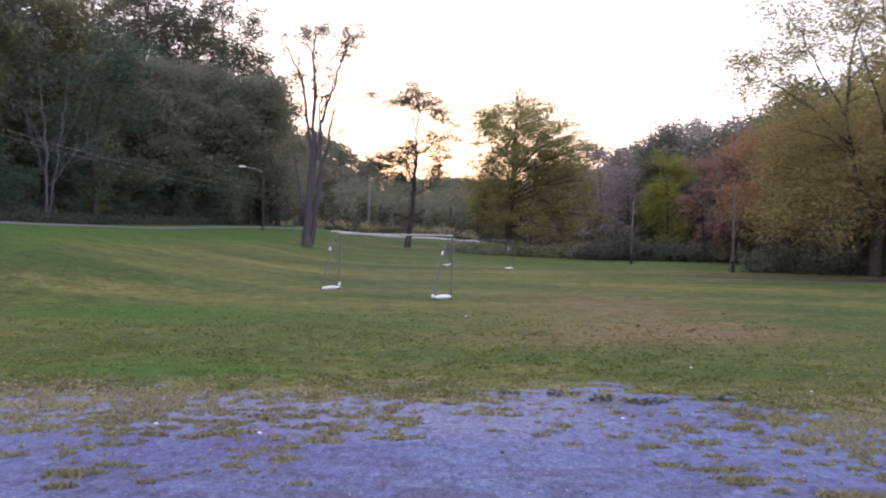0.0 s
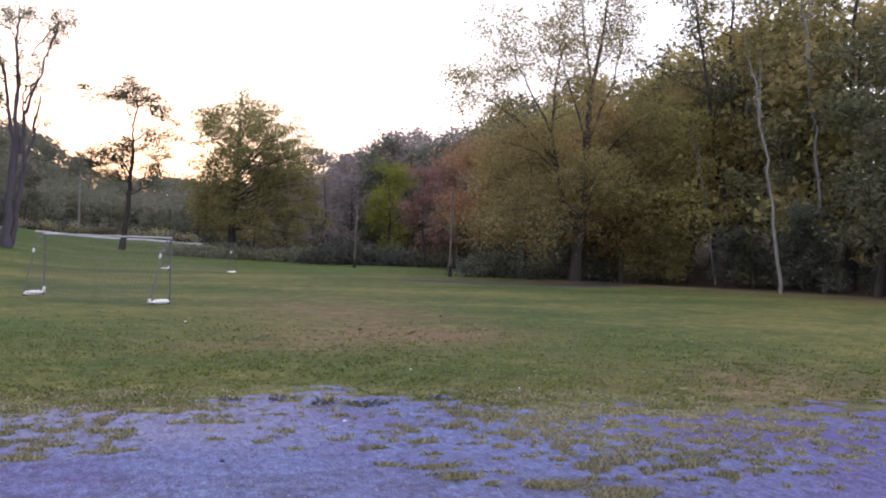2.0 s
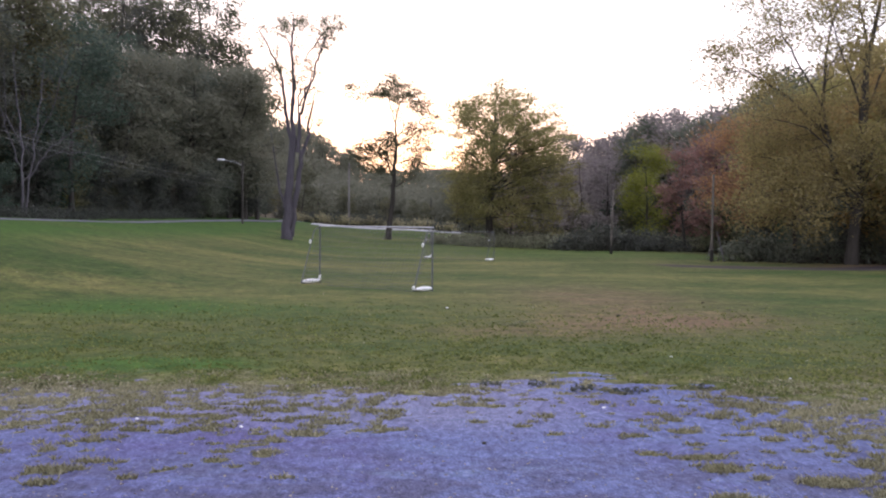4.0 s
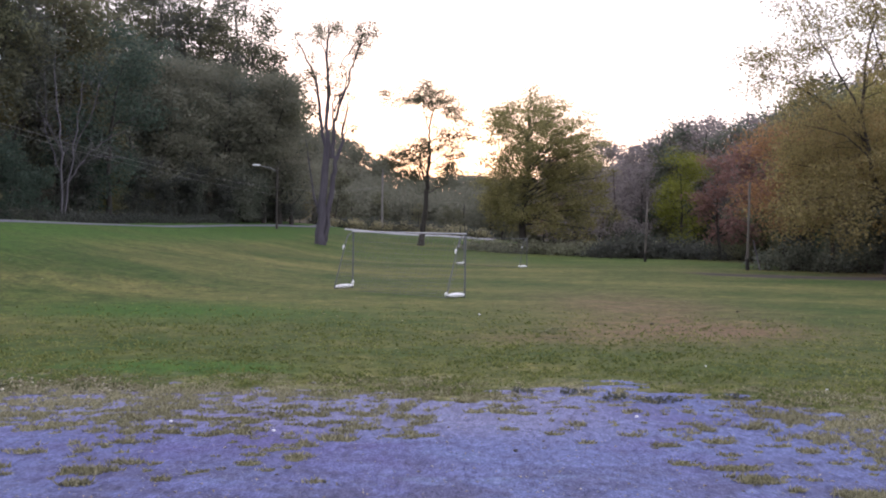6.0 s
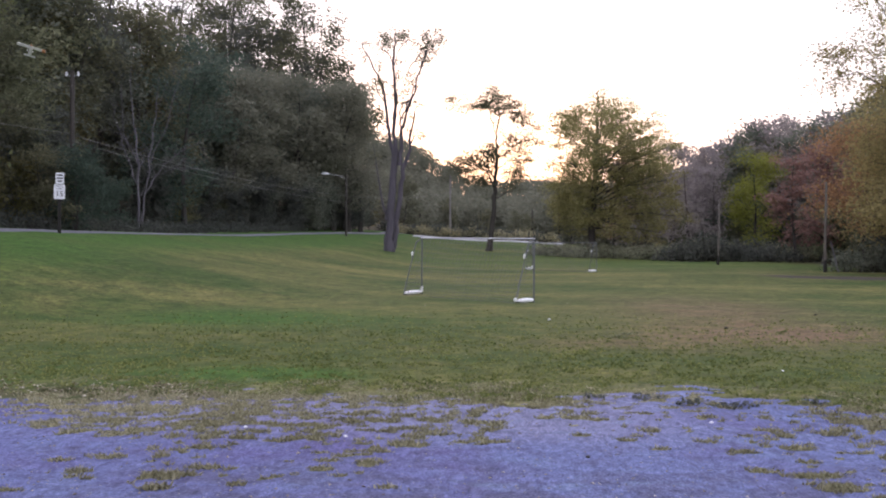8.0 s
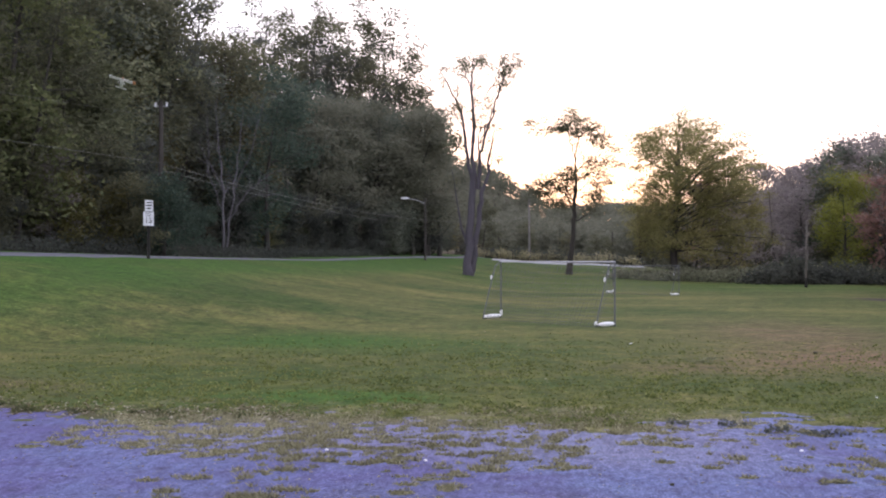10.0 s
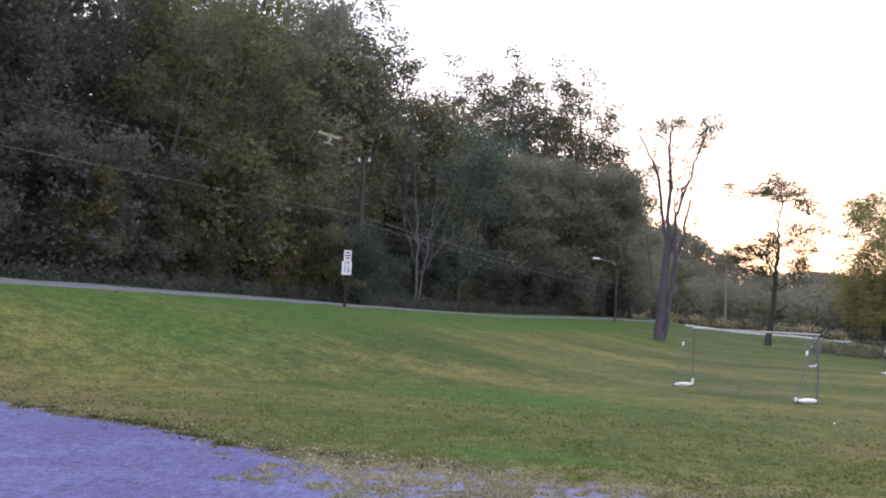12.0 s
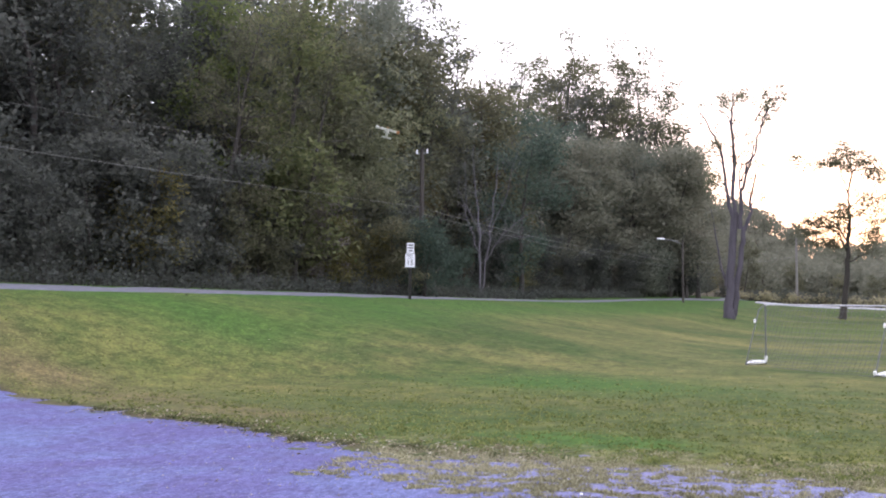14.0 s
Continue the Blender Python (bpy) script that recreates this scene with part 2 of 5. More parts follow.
# ---- shape helpers ----
def hashed(ix, iy, seed):
    v = np.sin(ix * 127.1 + iy * 311.7 + seed * 74.7) * 43758.5453
    return v - np.floor(v)


def value_noise(x, y, size, seed=0):
    """Smooth noise from 0 to 1 with cells of the given size in metres."""
    x, y = np.asarray(x, float) / size, np.asarray(y, float) / size
    ix, iy = np.floor(x), np.floor(y)
    fx, fy = x - ix, y - iy
    fx, fy = fx * fx * (3 - 2 * fx), fy * fy * (3 - 2 * fy)
    a, b = hashed(ix, iy, seed), hashed(ix + 1, iy, seed)
    c, d = hashed(ix, iy + 1, seed), hashed(ix + 1, iy + 1, seed)
    return (a * (1 - fx) + b * fx) * (1 - fy) + (c * (1 - fx) + d * fx) * fy


def smooth(v, lo, hi):
    u = np.clip((np.asarray(v, float) - lo) / (hi - lo), 0, 1)
    return u * u * (3 - 2 * u)


def mesh_of(name, verts, faces, mat, shade=False):
    """A mesh from numpy arrays; faces is one array, or several with different corner counts."""
    faces = [f for f in (faces if isinstance(faces, list) else [faces]) if len(f)]
    me = bpy.data.meshes.new(name)
    me.vertices.add(len(verts))
    me.vertices.foreach_set("co", np.ascontiguousarray(verts, dtype=np.float32).ravel())
    counts = np.concatenate([np.full(len(f), f.shape[1]) for f in faces])
    loops = np.concatenate([f.ravel() for f in faces]).astype(np.int32)
    me.loops.add(len(loops))
    me.loops.foreach_set("vertex_index", loops)
    me.polygons.add(len(counts))
    me.polygons.foreach_set("loop_start", np.r_[0, np.cumsum(counts)[:-1]].astype(np.int32))
    me.update(calc_edges=True)
    me.validate()
    if shade:
        me.polygons.foreach_set("use_smooth", np.ones(len(me.polygons), bool))
    me.materials.append(mat)
    return me


def part(name, bm, mat, parent, label=""):
    """Links a bmesh as one mesh object under a thing or a part."""
    me = bpy.data.meshes.new(name)
    bm.to_mesh(me)
    bm.free()
    me.materials.append(mat)
    ob = new(name, me)
    ob.parent = parent
    return tagged(ob, label)


def part_mesh(name, me, parent, label=""):
    ob = new(name, me)
    ob.parent = parent
    return tagged(ob, label)


def box(bm, size, centre, turn=None, bevel=0.0):
    made = bmesh.ops.create_cube(bm, size=1.0)["verts"]
    m = Matrix.Translation(centre) @ (turn.to_4x4() if turn else Matrix()) @ Matrix.Diagonal((*size, 1))
    bmesh.ops.transform(bm, matrix=m, verts=made)
    if bevel:
        edges = list({e for v in made for e in v.link_edges})
        bmesh.ops.bevel(bm, geom=edges, offset=bevel, segments=2, affect="EDGES")


def rod(bm, a, b, r0, r1=None, sides=10):
    a, b = Vector(a), Vector(b)
    made = bmesh.ops.create_cone(bm, cap_ends=True, segments=sides, radius1=r0, radius2=r0 if r1 is None else r1, depth=(b - a).length)["verts"]
    m = Matrix.Translation((a + b) / 2) @ (b - a).to_track_quat("Z", "Y").to_matrix().to_4x4()
    bmesh.ops.transform(bm, matrix=m, verts=made)


def tube_arrays(lines, sides=6):
    """Tapered tubes along polylines: lines of (points, radii)."""
    verts, quads, at = [], [], 0
    turn = np.linspace(0, 2 * np.pi, sides, endpoint=False)
    for pts, radii in lines:
        pts, radii = np.asarray(pts, float), np.asarray(radii, float)
        way = np.gradient(pts, axis=0)
        way /= np.linalg.norm(way, axis=1, keepdims=True) + 1e-9
        ref = np.array([1.0, 0.1, 0]) if abs(way[0][0]) < 0.8 else np.array([0, 1.0, 0.1])
        u = np.cross(way, ref)
        u /= np.linalg.norm(u, axis=1, keepdims=True) + 1e-9
        v = np.cross(way, u)
        ring = pts[:, None] + radii[:, None, None] * (np.cos(turn)[None, :, None] * u[:, None] + np.sin(turn)[None, :, None] * v[:, None])
        verts.append(ring.reshape(-1, 3))
        n = len(pts)
        i, j = np.meshgrid(np.arange(n - 1), np.arange(sides), indexing="ij")
        k = (j + 1) % sides
        quads.append(at + np.stack([i * sides + j, i * sides + k, (i + 1) * sides + k, (i + 1) * sides + j], -1).reshape(-1, 4))
        at += n * sides
    return np.concatenate(verts), np.concatenate(quads)


def leaf_arrays(rng, anchors, per, sigma, size, flat=0.5):
    """Small leaves scattered round anchor points."""
    n = len(anchors) * per
    p = np.repeat(anchors, per, axis=0) + rng.normal(0, 1, (n, 3)) * np.array([sigma, sigma, sigma * flat])
    a = rng.normal(0, 1, (n, 3)) * np.array([1, 1, 0.6])
    a /= np.linalg.norm(a, axis=1, keepdims=True)
    b = np.cross(a, rng.normal(0, 1, (n, 3)) + np.array([0, 0, 0.8]))
    b /= np.linalg.norm(b, axis=1, keepdims=True) + 1e-9
    s = size * rng.uniform(0.55, 1.3, (n, 1))
    verts = np.stack([p - a * s, p + b * s * 0.75, p + a * s * 0.9 - b * s * 0.35], 1).reshape(-1, 3)
    return verts, np.arange(3 * n).reshape(-1, 3)


def limb(rng, start, way, length, r0, r1, bend=0.25, lift=0.15, n=6):
    """A crooked limb: its points and radii."""
    pts, d = [np.array(start, float)], np.array(way, float)
    d /= np.linalg.norm(d)
    for _ in range(n - 1):
        d = d + rng.normal(0, bend, 3) * 0.5 + np.array([0, 0, lift * 0.3])
        d /= np.linalg.norm(d)
        pts.append(pts[-1] + d * length / (n - 1))
    return np.array(pts), np.linspace(r0, r1, n)


def branch_out(rng, line, count, first, length, ratio, spread, lift, n=5, taper=0.35):
    """Side limbs along a limb, from the share 'first' of its length upwards."""
    pts, radii = line
    made = []
    for k in range(count):
        s = first + (1 - first) * (k + rng.uniform(0.1, 0.9)) / count
        f = s * (len(pts) - 1)
        i = min(int(f), len(pts) - 2)
        p = pts[i] + (pts[i + 1] - pts[i]) * (f - i)
        r = radii[i] + (radii[i + 1] - radii[i]) * (f - i)
        along = pts[i + 1] - pts[i]
        along = along / np.linalg.norm(along)
        side = rng.normal(0, 1, 3)
        side -= along * (side @ along)
        side /= np.linalg.norm(side)
        way = along * (1 - spread) + side * spread
        size = length * rng.uniform(0.65, 1.2) * (1.0 - taper * s)
        made.append(limb(rng, p, way, size, r * ratio, max(0.006, r * ratio * 0.25), 0.3, lift, n))
    return made


def grow_tree(seed, height, radius, crown_from=0.3, spread=0.35, limbs=9, twigs=5, per=14, leaf=0.3, sigma=0.6, forks=1, lean=(0, 0), lift=0.3, taper=0.35, sides=4):
    """Arrays of the wood and the leaves of a broadleaf tree with its base at the origin."""
    rng = np.random.default_rng(seed)
    stems, lines, ends = [], [], []
    for k in range(forks):
        out = np.array([lean[0], lean[1], 1.0]) + (rng.normal(0, 0.16, 3) * np.array([1, 1, 0]) if forks > 1 else 0)
        base = (rng.normal(0, radius * 0.6, 2).tolist() if forks > 1 else [0, 0]) + [-0.3]
        stem = limb(rng, base, out, height * rng.uniform(0.85, 1.0) + 0.3, radius / math.sqrt(forks), radius * 0.12, 0.12, 0.2, 9)
        stem[1][0] *= 1.35
        stems.append(stem)
        for b in branch_out(rng, stem, limbs, crown_from, height * spread, 0.5, 0.75, lift, 5, taper):
            lines.append(b)
            for c in branch_out(rng, b, twigs, 0.25, height * spread * 0.42, 0.5, 0.6, lift, 3):
                lines.append(c)
                ends += [c[0][1] * 0.5 + c[0][0] * 0.5, c[0][1] * 0.5 + c[0][2] * 0.5, c[0][2]]
            ends.append(b[0][-1])
        ends.append(stem[0][-1])
    ends = np.array(ends)
    (v1, q1), (v2, q2) = tube_arrays(stems, 8), tube_arrays(lines, sides)
    return (np.concatenate([v1, v2]), np.concatenate([q1, q2 + len(v1)])), leaf_arrays(rng, ends, per, sigma, leaf)


def tree_thing(name, wood, leaves, wood_mat, leaf_mat, label, category="tree", group=""):
    thing = tagged(new(name), label, category, group)
    if isinstance(wood, list):
        trunk = part_mesh("trunk", mesh_of("trunk", *wood[0], wood_mat, True), thing)
        for w in wood[1:]:
            part_mesh("limb", mesh_of("limb", *w, wood_mat, True), trunk)
    elif wood is not None:
        part_mesh("trunk", mesh_of("trunk", wood[0], wood[1], wood_mat, True), thing)
    if leaves is not None:
        part_mesh("crown", mesh_of("crown", leaves[0], leaves[1], leaf_mat), thing)
    return thing


def polar(az, dist):
    return dist * math.sin(radians(az)), dist * math.cos(radians(az))


# ---- the ground ----
def wood_edge_left(y):
    """x of the foot of the wooded slope beyond the road."""
    y = np.asarray(y, float)
    return -29.0 + 8.0 * smooth(y, 70, 135) + 1.2 * np.sin(y * 0.13)


def wood_edge_right(y):
    """x of the edge of the woods across the field."""
    y = np.asarray(y, float)
    return 36.0 - 8.5 * smooth(y, 38, 60) - 3.0 * smooth(y, 90, 150) + 0.8 * np.sin(y * 0.21)


def land(x, y):
    x, y = np.asarray(x, float), np.asarray(y, float)
    start = 3 + 11 * (1 - smooth(y, 12, 34))
    y_ = np.maximum(y, 1.0)
    u = np.clip((-x - start) / (21 - start), 0, 1)
    z = 2.1 * (3 * u**2 - 2 * u**3) + 0.06 * (21 - start) * (u**3 - u**2) + 0.055 * np.clip(-x - 21, 0, 60)
    z = z * smooth(y, -30, 5)
    z = z + 1.0 * smooth(y, 65, 125) * np.clip((14 - x) / 16, 0, 1)
    z = z + (0.22 * smooth(y, 116, 121) + 0.75 * smooth(y, 104, 117) * smooth(x, -18, -4)) * smooth(14 - x, 0, 8) * smooth(x, -30, -20)
    z = z + 0.32 * np.clip(wood_edge_left(y) - 1 - x, 0, 90) * smooth(y, -20, 15)
    z = z + 0.16 * np.clip(x - wood_edge_right(y) - 2, 0, 120)
    z = z + (15 + 5 * smooth(-x, 12, 45) - 3.0 * np.exp(-((x / y_ + 0.045) / 0.02) ** 2)) * smooth(y, 165, 330) + 0.05 * (value_noise(x, y, 2.5, 3) - 0.5) * smooth(np.hypot(x, y), 12, 30)
    return z + 0.03 * (value_noise(x, y, 0.9, 8) - 0.5)


def gravel_edge(x):
    x = np.asarray(x, float)
    ragged = 0.5 * (value_noise(x, 0 * x, 0.45, 33) - 0.5) + 0.25 * (value_noise(x, 0 * x, 0.13, 34) - 0.5)
    return ragged + np.where(x < -6, 10.4 + np.minimum((-x - 6) * 0.28, 2.2), 10.4) + 0.9 * np.exp(-((x - 1.7) / 1.1) ** 2) - 0.9 * smooth(x, 2.2, 4.5)


def make_tufts():
    """Tufts of dry grass that have crept over the gravel: x, y, half-width, half-depth."""
    rng = np.random.default_rng(17)
    made = []
    for x0, x1, y0, y1, count in ((-5.6, -2.6, 8.4, 10.8, 400), (-4.2, -0.2, 8.1, 10.6, 520), (-3.6, -0.9, 6.6, 8.3, 64), (-0.8, 2.2, 9.4, 11.3, 70), (1.7, 6.4, 8.0, 10.0, 260), (1.9, 5.6, 6.0, 8.0, 62), (0.2, 1.6, 8.2, 9.6, 12), (3.2, 7.4, 6.6, 9.6, 470), (-1.2, 3.2, 10.0, 11.9, 150), (-6.0, 0.4, 10.2, 11.9, 240), (3.0, 8.0, 9.4, 11.4, 240)):
        for _ in range(count):
            s = 0.025 + 0.075 * rng.uniform() ** 2.4
            y = y1 - (y1 - y0) * rng.uniform()
            made.append((rng.uniform(x0, x1), y, s * rng.uniform(1.0, 2.1), s * rng.uniform(0.8, 1.4)))
    for _ in range(260):
        x = rng.uniform(-15, -5)
        s = 0.03 + 0.08 * rng.uniform() ** 2
        made.append((x, float(gravel_edge(x)) + rng.normal(0.15, 0.28), s * 1.6, s))
    made += [(2.2, 7.36, 0.30, 0.13), (1.85, 7.5, 0.16, 0.10), (2.25, 6.95, 0.22, 0.11), (2.9, 6.6, 0.30, 0.16), (3.3, 6.3, 0.35, 0.2)]
    made += [(-6.6, 5.45, 0.75, 0.42), (-5.9, 5.1, 0.85, 0.42), (-6.3, 5.0, 0.9, 0.5), (-4.5, 6.2, 0.34, 0.26), (-4.15, 6.3, 0.3, 0.16), (-4.75, 6.0, 0.3, 0.2), (-3.75, 6.35, 0.3, 0.08), (-4.3, 5.9, 0.4, 0.2), (-3.7, 7.3, 0.12, 0.08), (-2.6, 6.5, 0.14, 0.09)]
    return made


TUFTS = make_tufts()


def tufted(x, y):
    """How far a place lies inside a tuft: 1 at its heart, 0 outside."""
    out = np.zeros(x.shape)
    near = np.flatnonzero((y > 4.5) & (y < 13.0) & (x > -16) & (x < 7.4))
    xs, ys, best = x[near], y[near], np.zeros(len(near))
    for tx, ty, rx_, ry_ in TUFTS:
        best = np.maximum(best, 1 - ((xs - tx) / rx_) ** 2 - ((ys - ty) / ry_) ** 2)
    out[near] = np.clip(best, 0, 1)
    return out


def bareness(x, y):
    """1 on the gravel, 0 on grass."""
    x, y = np.asarray(x, float), np.asarray(y, float)
    patch = 0.42 * value_noise(x * 0.7, y * 1.2, 0.26, 5) + 0.28 * value_noise(x * 0.7, y, 0.9, 6) + 0.30 * value_noise(x * 0.8, y, 0.13, 7)
    band = 0.35 + 1.1 * smooth(x, -6.6, -4.6)
    g = (y - gravel_edge(x)) / band + 0.95 + (patch - 0.5) * 2.2
    g = np.maximum(np.where(y > gravel_edge(x) + 0.9, g + 1, g), 3.0 * tufted(x, y) - 0.7 + 1.6 * (patch - 0.5))
    return 1 - smooth(g, 0.78, 0.98)


def trodden(x, y):
    """The dirt track by the poles."""
    return np.exp(-((y - 50.9 + 0.85 * (x - 13.7) - 0.075 * np.maximum(x - 14, 0) ** 2) / 2.4) ** 2) * smooth(x, 11, 15) * (1 - smooth(x, 25, 29))


def worn(x, y):
    """Brown worn turf and the dirt track by the poles."""
    w = 1.0 * np.exp(-(((x - 4.3 - 0.25 * (y - 18)) / 2.3) ** 2 + ((y - 18.5) / 2.2) ** 2)) + 0.65 * np.exp(-(((x - 4.8) / 2.6) ** 2 + ((y - 25) / 6) ** 2))
    w = w + 0.35 * np.exp(-(((x - 1.5) / 1.6) ** 2 + ((y - 16.5) / 0.8) ** 2))
    w = w + 0.9 * smooth(x - wood_edge_right(y), -10, -3) * smooth(y, 20, 30) * (1 - smooth(y, 52, 60)) + 0.8 * np.exp(-(((x - 8.0) / 2.6) ** 2 + ((y - 11.2) / 2.0) ** 2))
    w = w + 0.45 * np.exp(-((y - gravel_edge(x) - 1.6) / 1.3) ** 2) * smooth(-x, 6, 9)
    return np.clip((w + 0.7 * trodden(x, y - 0.8)) * (0.55 + 0.9 * value_noise(x, y, 0.8, 12)), 0, 1)


def lushness(x, y):
    bank = 1.15 * smooth(-x, 12, 17) * smooth(y, 14, 22) + 0.45 * np.exp(-((y - gravel_edge(x) - 2.2) / 1.5) ** 2) * smooth(-x, 3, 6)
    spots = 1.3 * np.exp(-(((x + 6.5) / 3.2) ** 2 + ((y - 21) / 2.2) ** 2)) + 1.6 * np.exp(-(((x + 3.4) / 1.2) ** 2 + ((y - 12.3) / 0.6) ** 2))
    back = 0.4 * smooth(y, 58, 72) * (1 - smooth(x, 18, 30))
    return np.clip((0.8 * bank + spots + back) * (0.65 + value_noise(x, y, 3.5, 14) * 0.7), 0, 1)


def litter_or_shade(x, y):
    """The leaf-strewn floor under the woods, and painted shade round the tufts."""
    # base shadow of each tuft, painted as a dark ring
    rim_shade = tufted(x, y)
    rim_shade = 0.8 * np.exp(-((rim_shade - 0.14) / 0.12) ** 2) * (rim_shade > 0.01)
    return np.clip(np.maximum(smooth(wood_edge_left(y) - x, -0.2, 2.5), smooth(x - wood_edge_right(y), -5, 1)) + smooth(y, 128, 140) * 0.7 + 0.75 * np.exp(-((y - gravel_edge(x) - 0.02) / 0.16) ** 2) * smooth(-x, 3.5, 6.5) + rim_shade, 0, 1)


def build_ground():
    def axis(parts):
        return np.unique(np.concatenate([np.arange(a, b, s) for a, b, s in parts]).round(4))
    xs = axis([(-500, -120, 40), (-120, -40, 5), (-40, -16, 1.0), (-16, -8, 0.25), (-8, 8, 0.08), (8, 20, 0.4), (20, 60, 2), (60, 140, 8), (140, 541, 40)])
    ys = axis([(-300, -20, 40), (-20, 4, 3), (4, 5, 0.5), (5, 13, 0.08), (13, 30, 0.3), (30, 42, 1.2), (42, 54, 0.4), (54, 80, 1.2), (80, 180, 4), (180, 400, 12), (400, 900, 60)])
    gx, gy = np.meshgrid(xs, ys)
    x, y = gx.ravel(), gy.ravel()
    n, w = len(ys), len(xs)
    i, j = np.meshgrid(np.arange(n - 1), np.arange(w - 1), indexing="ij")
    q = (i * w + j).ravel()
    me = mesh_of("ground", np.stack([x, y, land(x, y)], 1), np.stack([q, q + 1, q + w + 1, q + w], 1), MAT_GROUND, True)
    for name, values in (("track", 1.0 * smooth(trodden(x, y), 0.2, 0.7) * (0.75 + 0.4 * value_noise(x, y, 2.5, 44))), ("pale", np.exp(-((x - 1.4) / 2.6) ** 2)), ("scuff", (1 - smooth(y, 6.0, 8.2)) * smooth(x, -4.5, -2.0) * (1 - smooth(x, 3.0, 5.0))), ("chalk", smooth(y, 7.8, 9.2) * smooth(x, -5.2, -3.6) * (1 - smooth(x, 0.5, 2.5))), ("bare", bareness(x, y)), ("dirt", worn(x, y)), ("lush", lushness(x, y)), ("litter_and_shade", litter_or_shade(x, y)), ("dry", np.maximum(1.3 * smooth(tufted(x, y), 0.22, 0.6) * (0.3 + 0.7 * smooth(x, -7.0, -4.5)), 0.55 * smooth(x, -6.5, -4.0) * np.exp(-((y - gravel_edge(x) - 0.1) / 0.9) ** 2) * smooth(value_noise(x, y, 0.45, 23), 0.4, 0.75)).clip(0, 1) + 0.04 * np.exp(-(((16 * (x + 16) - 10 * (y - 17)) / 18.9) / 2.3) ** 2) * smooth(y, 15, 20) * (1 - smooth(y, 34, 44)) * (0.4 + value_noise(x, y, 2.0, 37)))):
        me.attributes.new(name, "FLOAT", "POINT").data.foreach_set("value", np.ascontiguousarray(values, dtype=np.float32))
    return tagged(new("ground", me), "mown autumn field with worn turf beside a gravel yard", "ground", kind="structure")


build_ground()


# ---- the road on the bank ----
MAT_ROAD = plain("worn_asphalt", (0.108, 0.110, 0.138), 0.9, 0, 3.0, 0.18)


MAT_ROAD_PALE = plain("pale_dusty_asphalt", (0.33, 0.33, 0.36), 0.9, 0, 2.0, 0.15)


def build_road():
    ys = np.arange(-20, 136, 1.5)
    left = -21.3 + 6.0 * smooth(ys, 75, 135)
    rows = []
    for off in (0.0, -0.15, -1.1, -2.1, -3.0, -3.2):
        x = left + off * (1 - 0.5 * smooth(ys, 32, 60))
        z = land(x, ys) + (0.05 if off not in (0.0, -3.2) else -0.03)
        rows.append(np.stack([x, ys, z], 1))
    verts = np.stack(rows, 1).reshape(-1, 3)
    n, w = len(ys), len(rows)
    i, j = np.meshgrid(np.arange(n - 1), np.arange(w - 1), indexing="ij")
    q = (i * w + j).ravel()
    me = mesh_of("road", verts, np.stack([q, q + w, q + w + 1, q + 1], 1), MAT_ROAD, True)
    return tagged(new("road", me), "narrow pale asphalt lane along the foot of the woods", "road", kind="structure")


build_road()


def build_cross_lane():
    """The lane's bend across the end of the field."""
    xs = np.arange(-14.0, 5.01, 1.0)
    front = 117.0 + 0.06 * (xs + 19) + 2.5 * smooth(-xs, 12, 19)
    rows = []
    for off in (0.0, 0.2, 1.7, 3.2, 3.4):
        y = front + off
        rows.append(np.stack([xs, y, land(xs, y) + (0.06 if off not in (0.0, 3.4) else -0.03)], 1))
    verts = np.stack(rows, 1).reshape(-1, 3)
    n, w = len(xs), len(rows)
    i, j = np.meshgrid(np.arange(n - 1), np.arange(w - 1), indexing="ij")
    q = (i * w + j).ravel()
    me = mesh_of("cross_lane", verts, np.stack([q, q + w, q + w + 1, q + 1], 1), MAT_ROAD_PALE, True)
    return tagged(new("cross_lane", me), "pale lane across the far end of the field", "road", kind="structure")


build_cross_lane()


def ground_at(x, y):
    return float(land(np.array([x]), np.array([y]))[0])


# ---- the soccer goals ----
MAT_POST = plain("grey_painted_steel", (0.13, 0.135, 0.145), 0.5, 0.2)
MAT_BAR = plain("white_crossbar_paint", (0.50, 0.50, 0.54), 0.5)
MAT_BAG = plain("white_sandbag_cloth", (0.84, 0.84, 0.86), 0.9, 0, 12, 0.10)
MAT_NET = plain("grey_net_cord", (0.12, 0.12, 0.125), 0.9)


def sandbag(bm, a, b, r):
    """A slumped cloth bag laid from a to b."""
    a, b = Vector(a), Vector(b)
    made = bmesh.ops.create_uvsphere(bm, u_segments=14, v_segments=9, radius=1.0)["verts"]
    turn = (b - a).to_track_quat("X", "Z").to_matrix().to_4x4()
    for v in made:
        v.co.x = math.copysign(abs(v.co.x) ** 0.6, v.co.x)
        v.co.z = v.co.z * 0.7 if v.co.z < 0 else v.co.z
        v.co += Vector(noise.noise_vector(v.co * 2.1)) * 0.16
    bmesh.ops.transform(bm, verts=made, matrix=Matrix.Translation((a + b) / 2) @ turn @ Matrix.Diagonal(((b - a).length / 2, r, r, 1)))


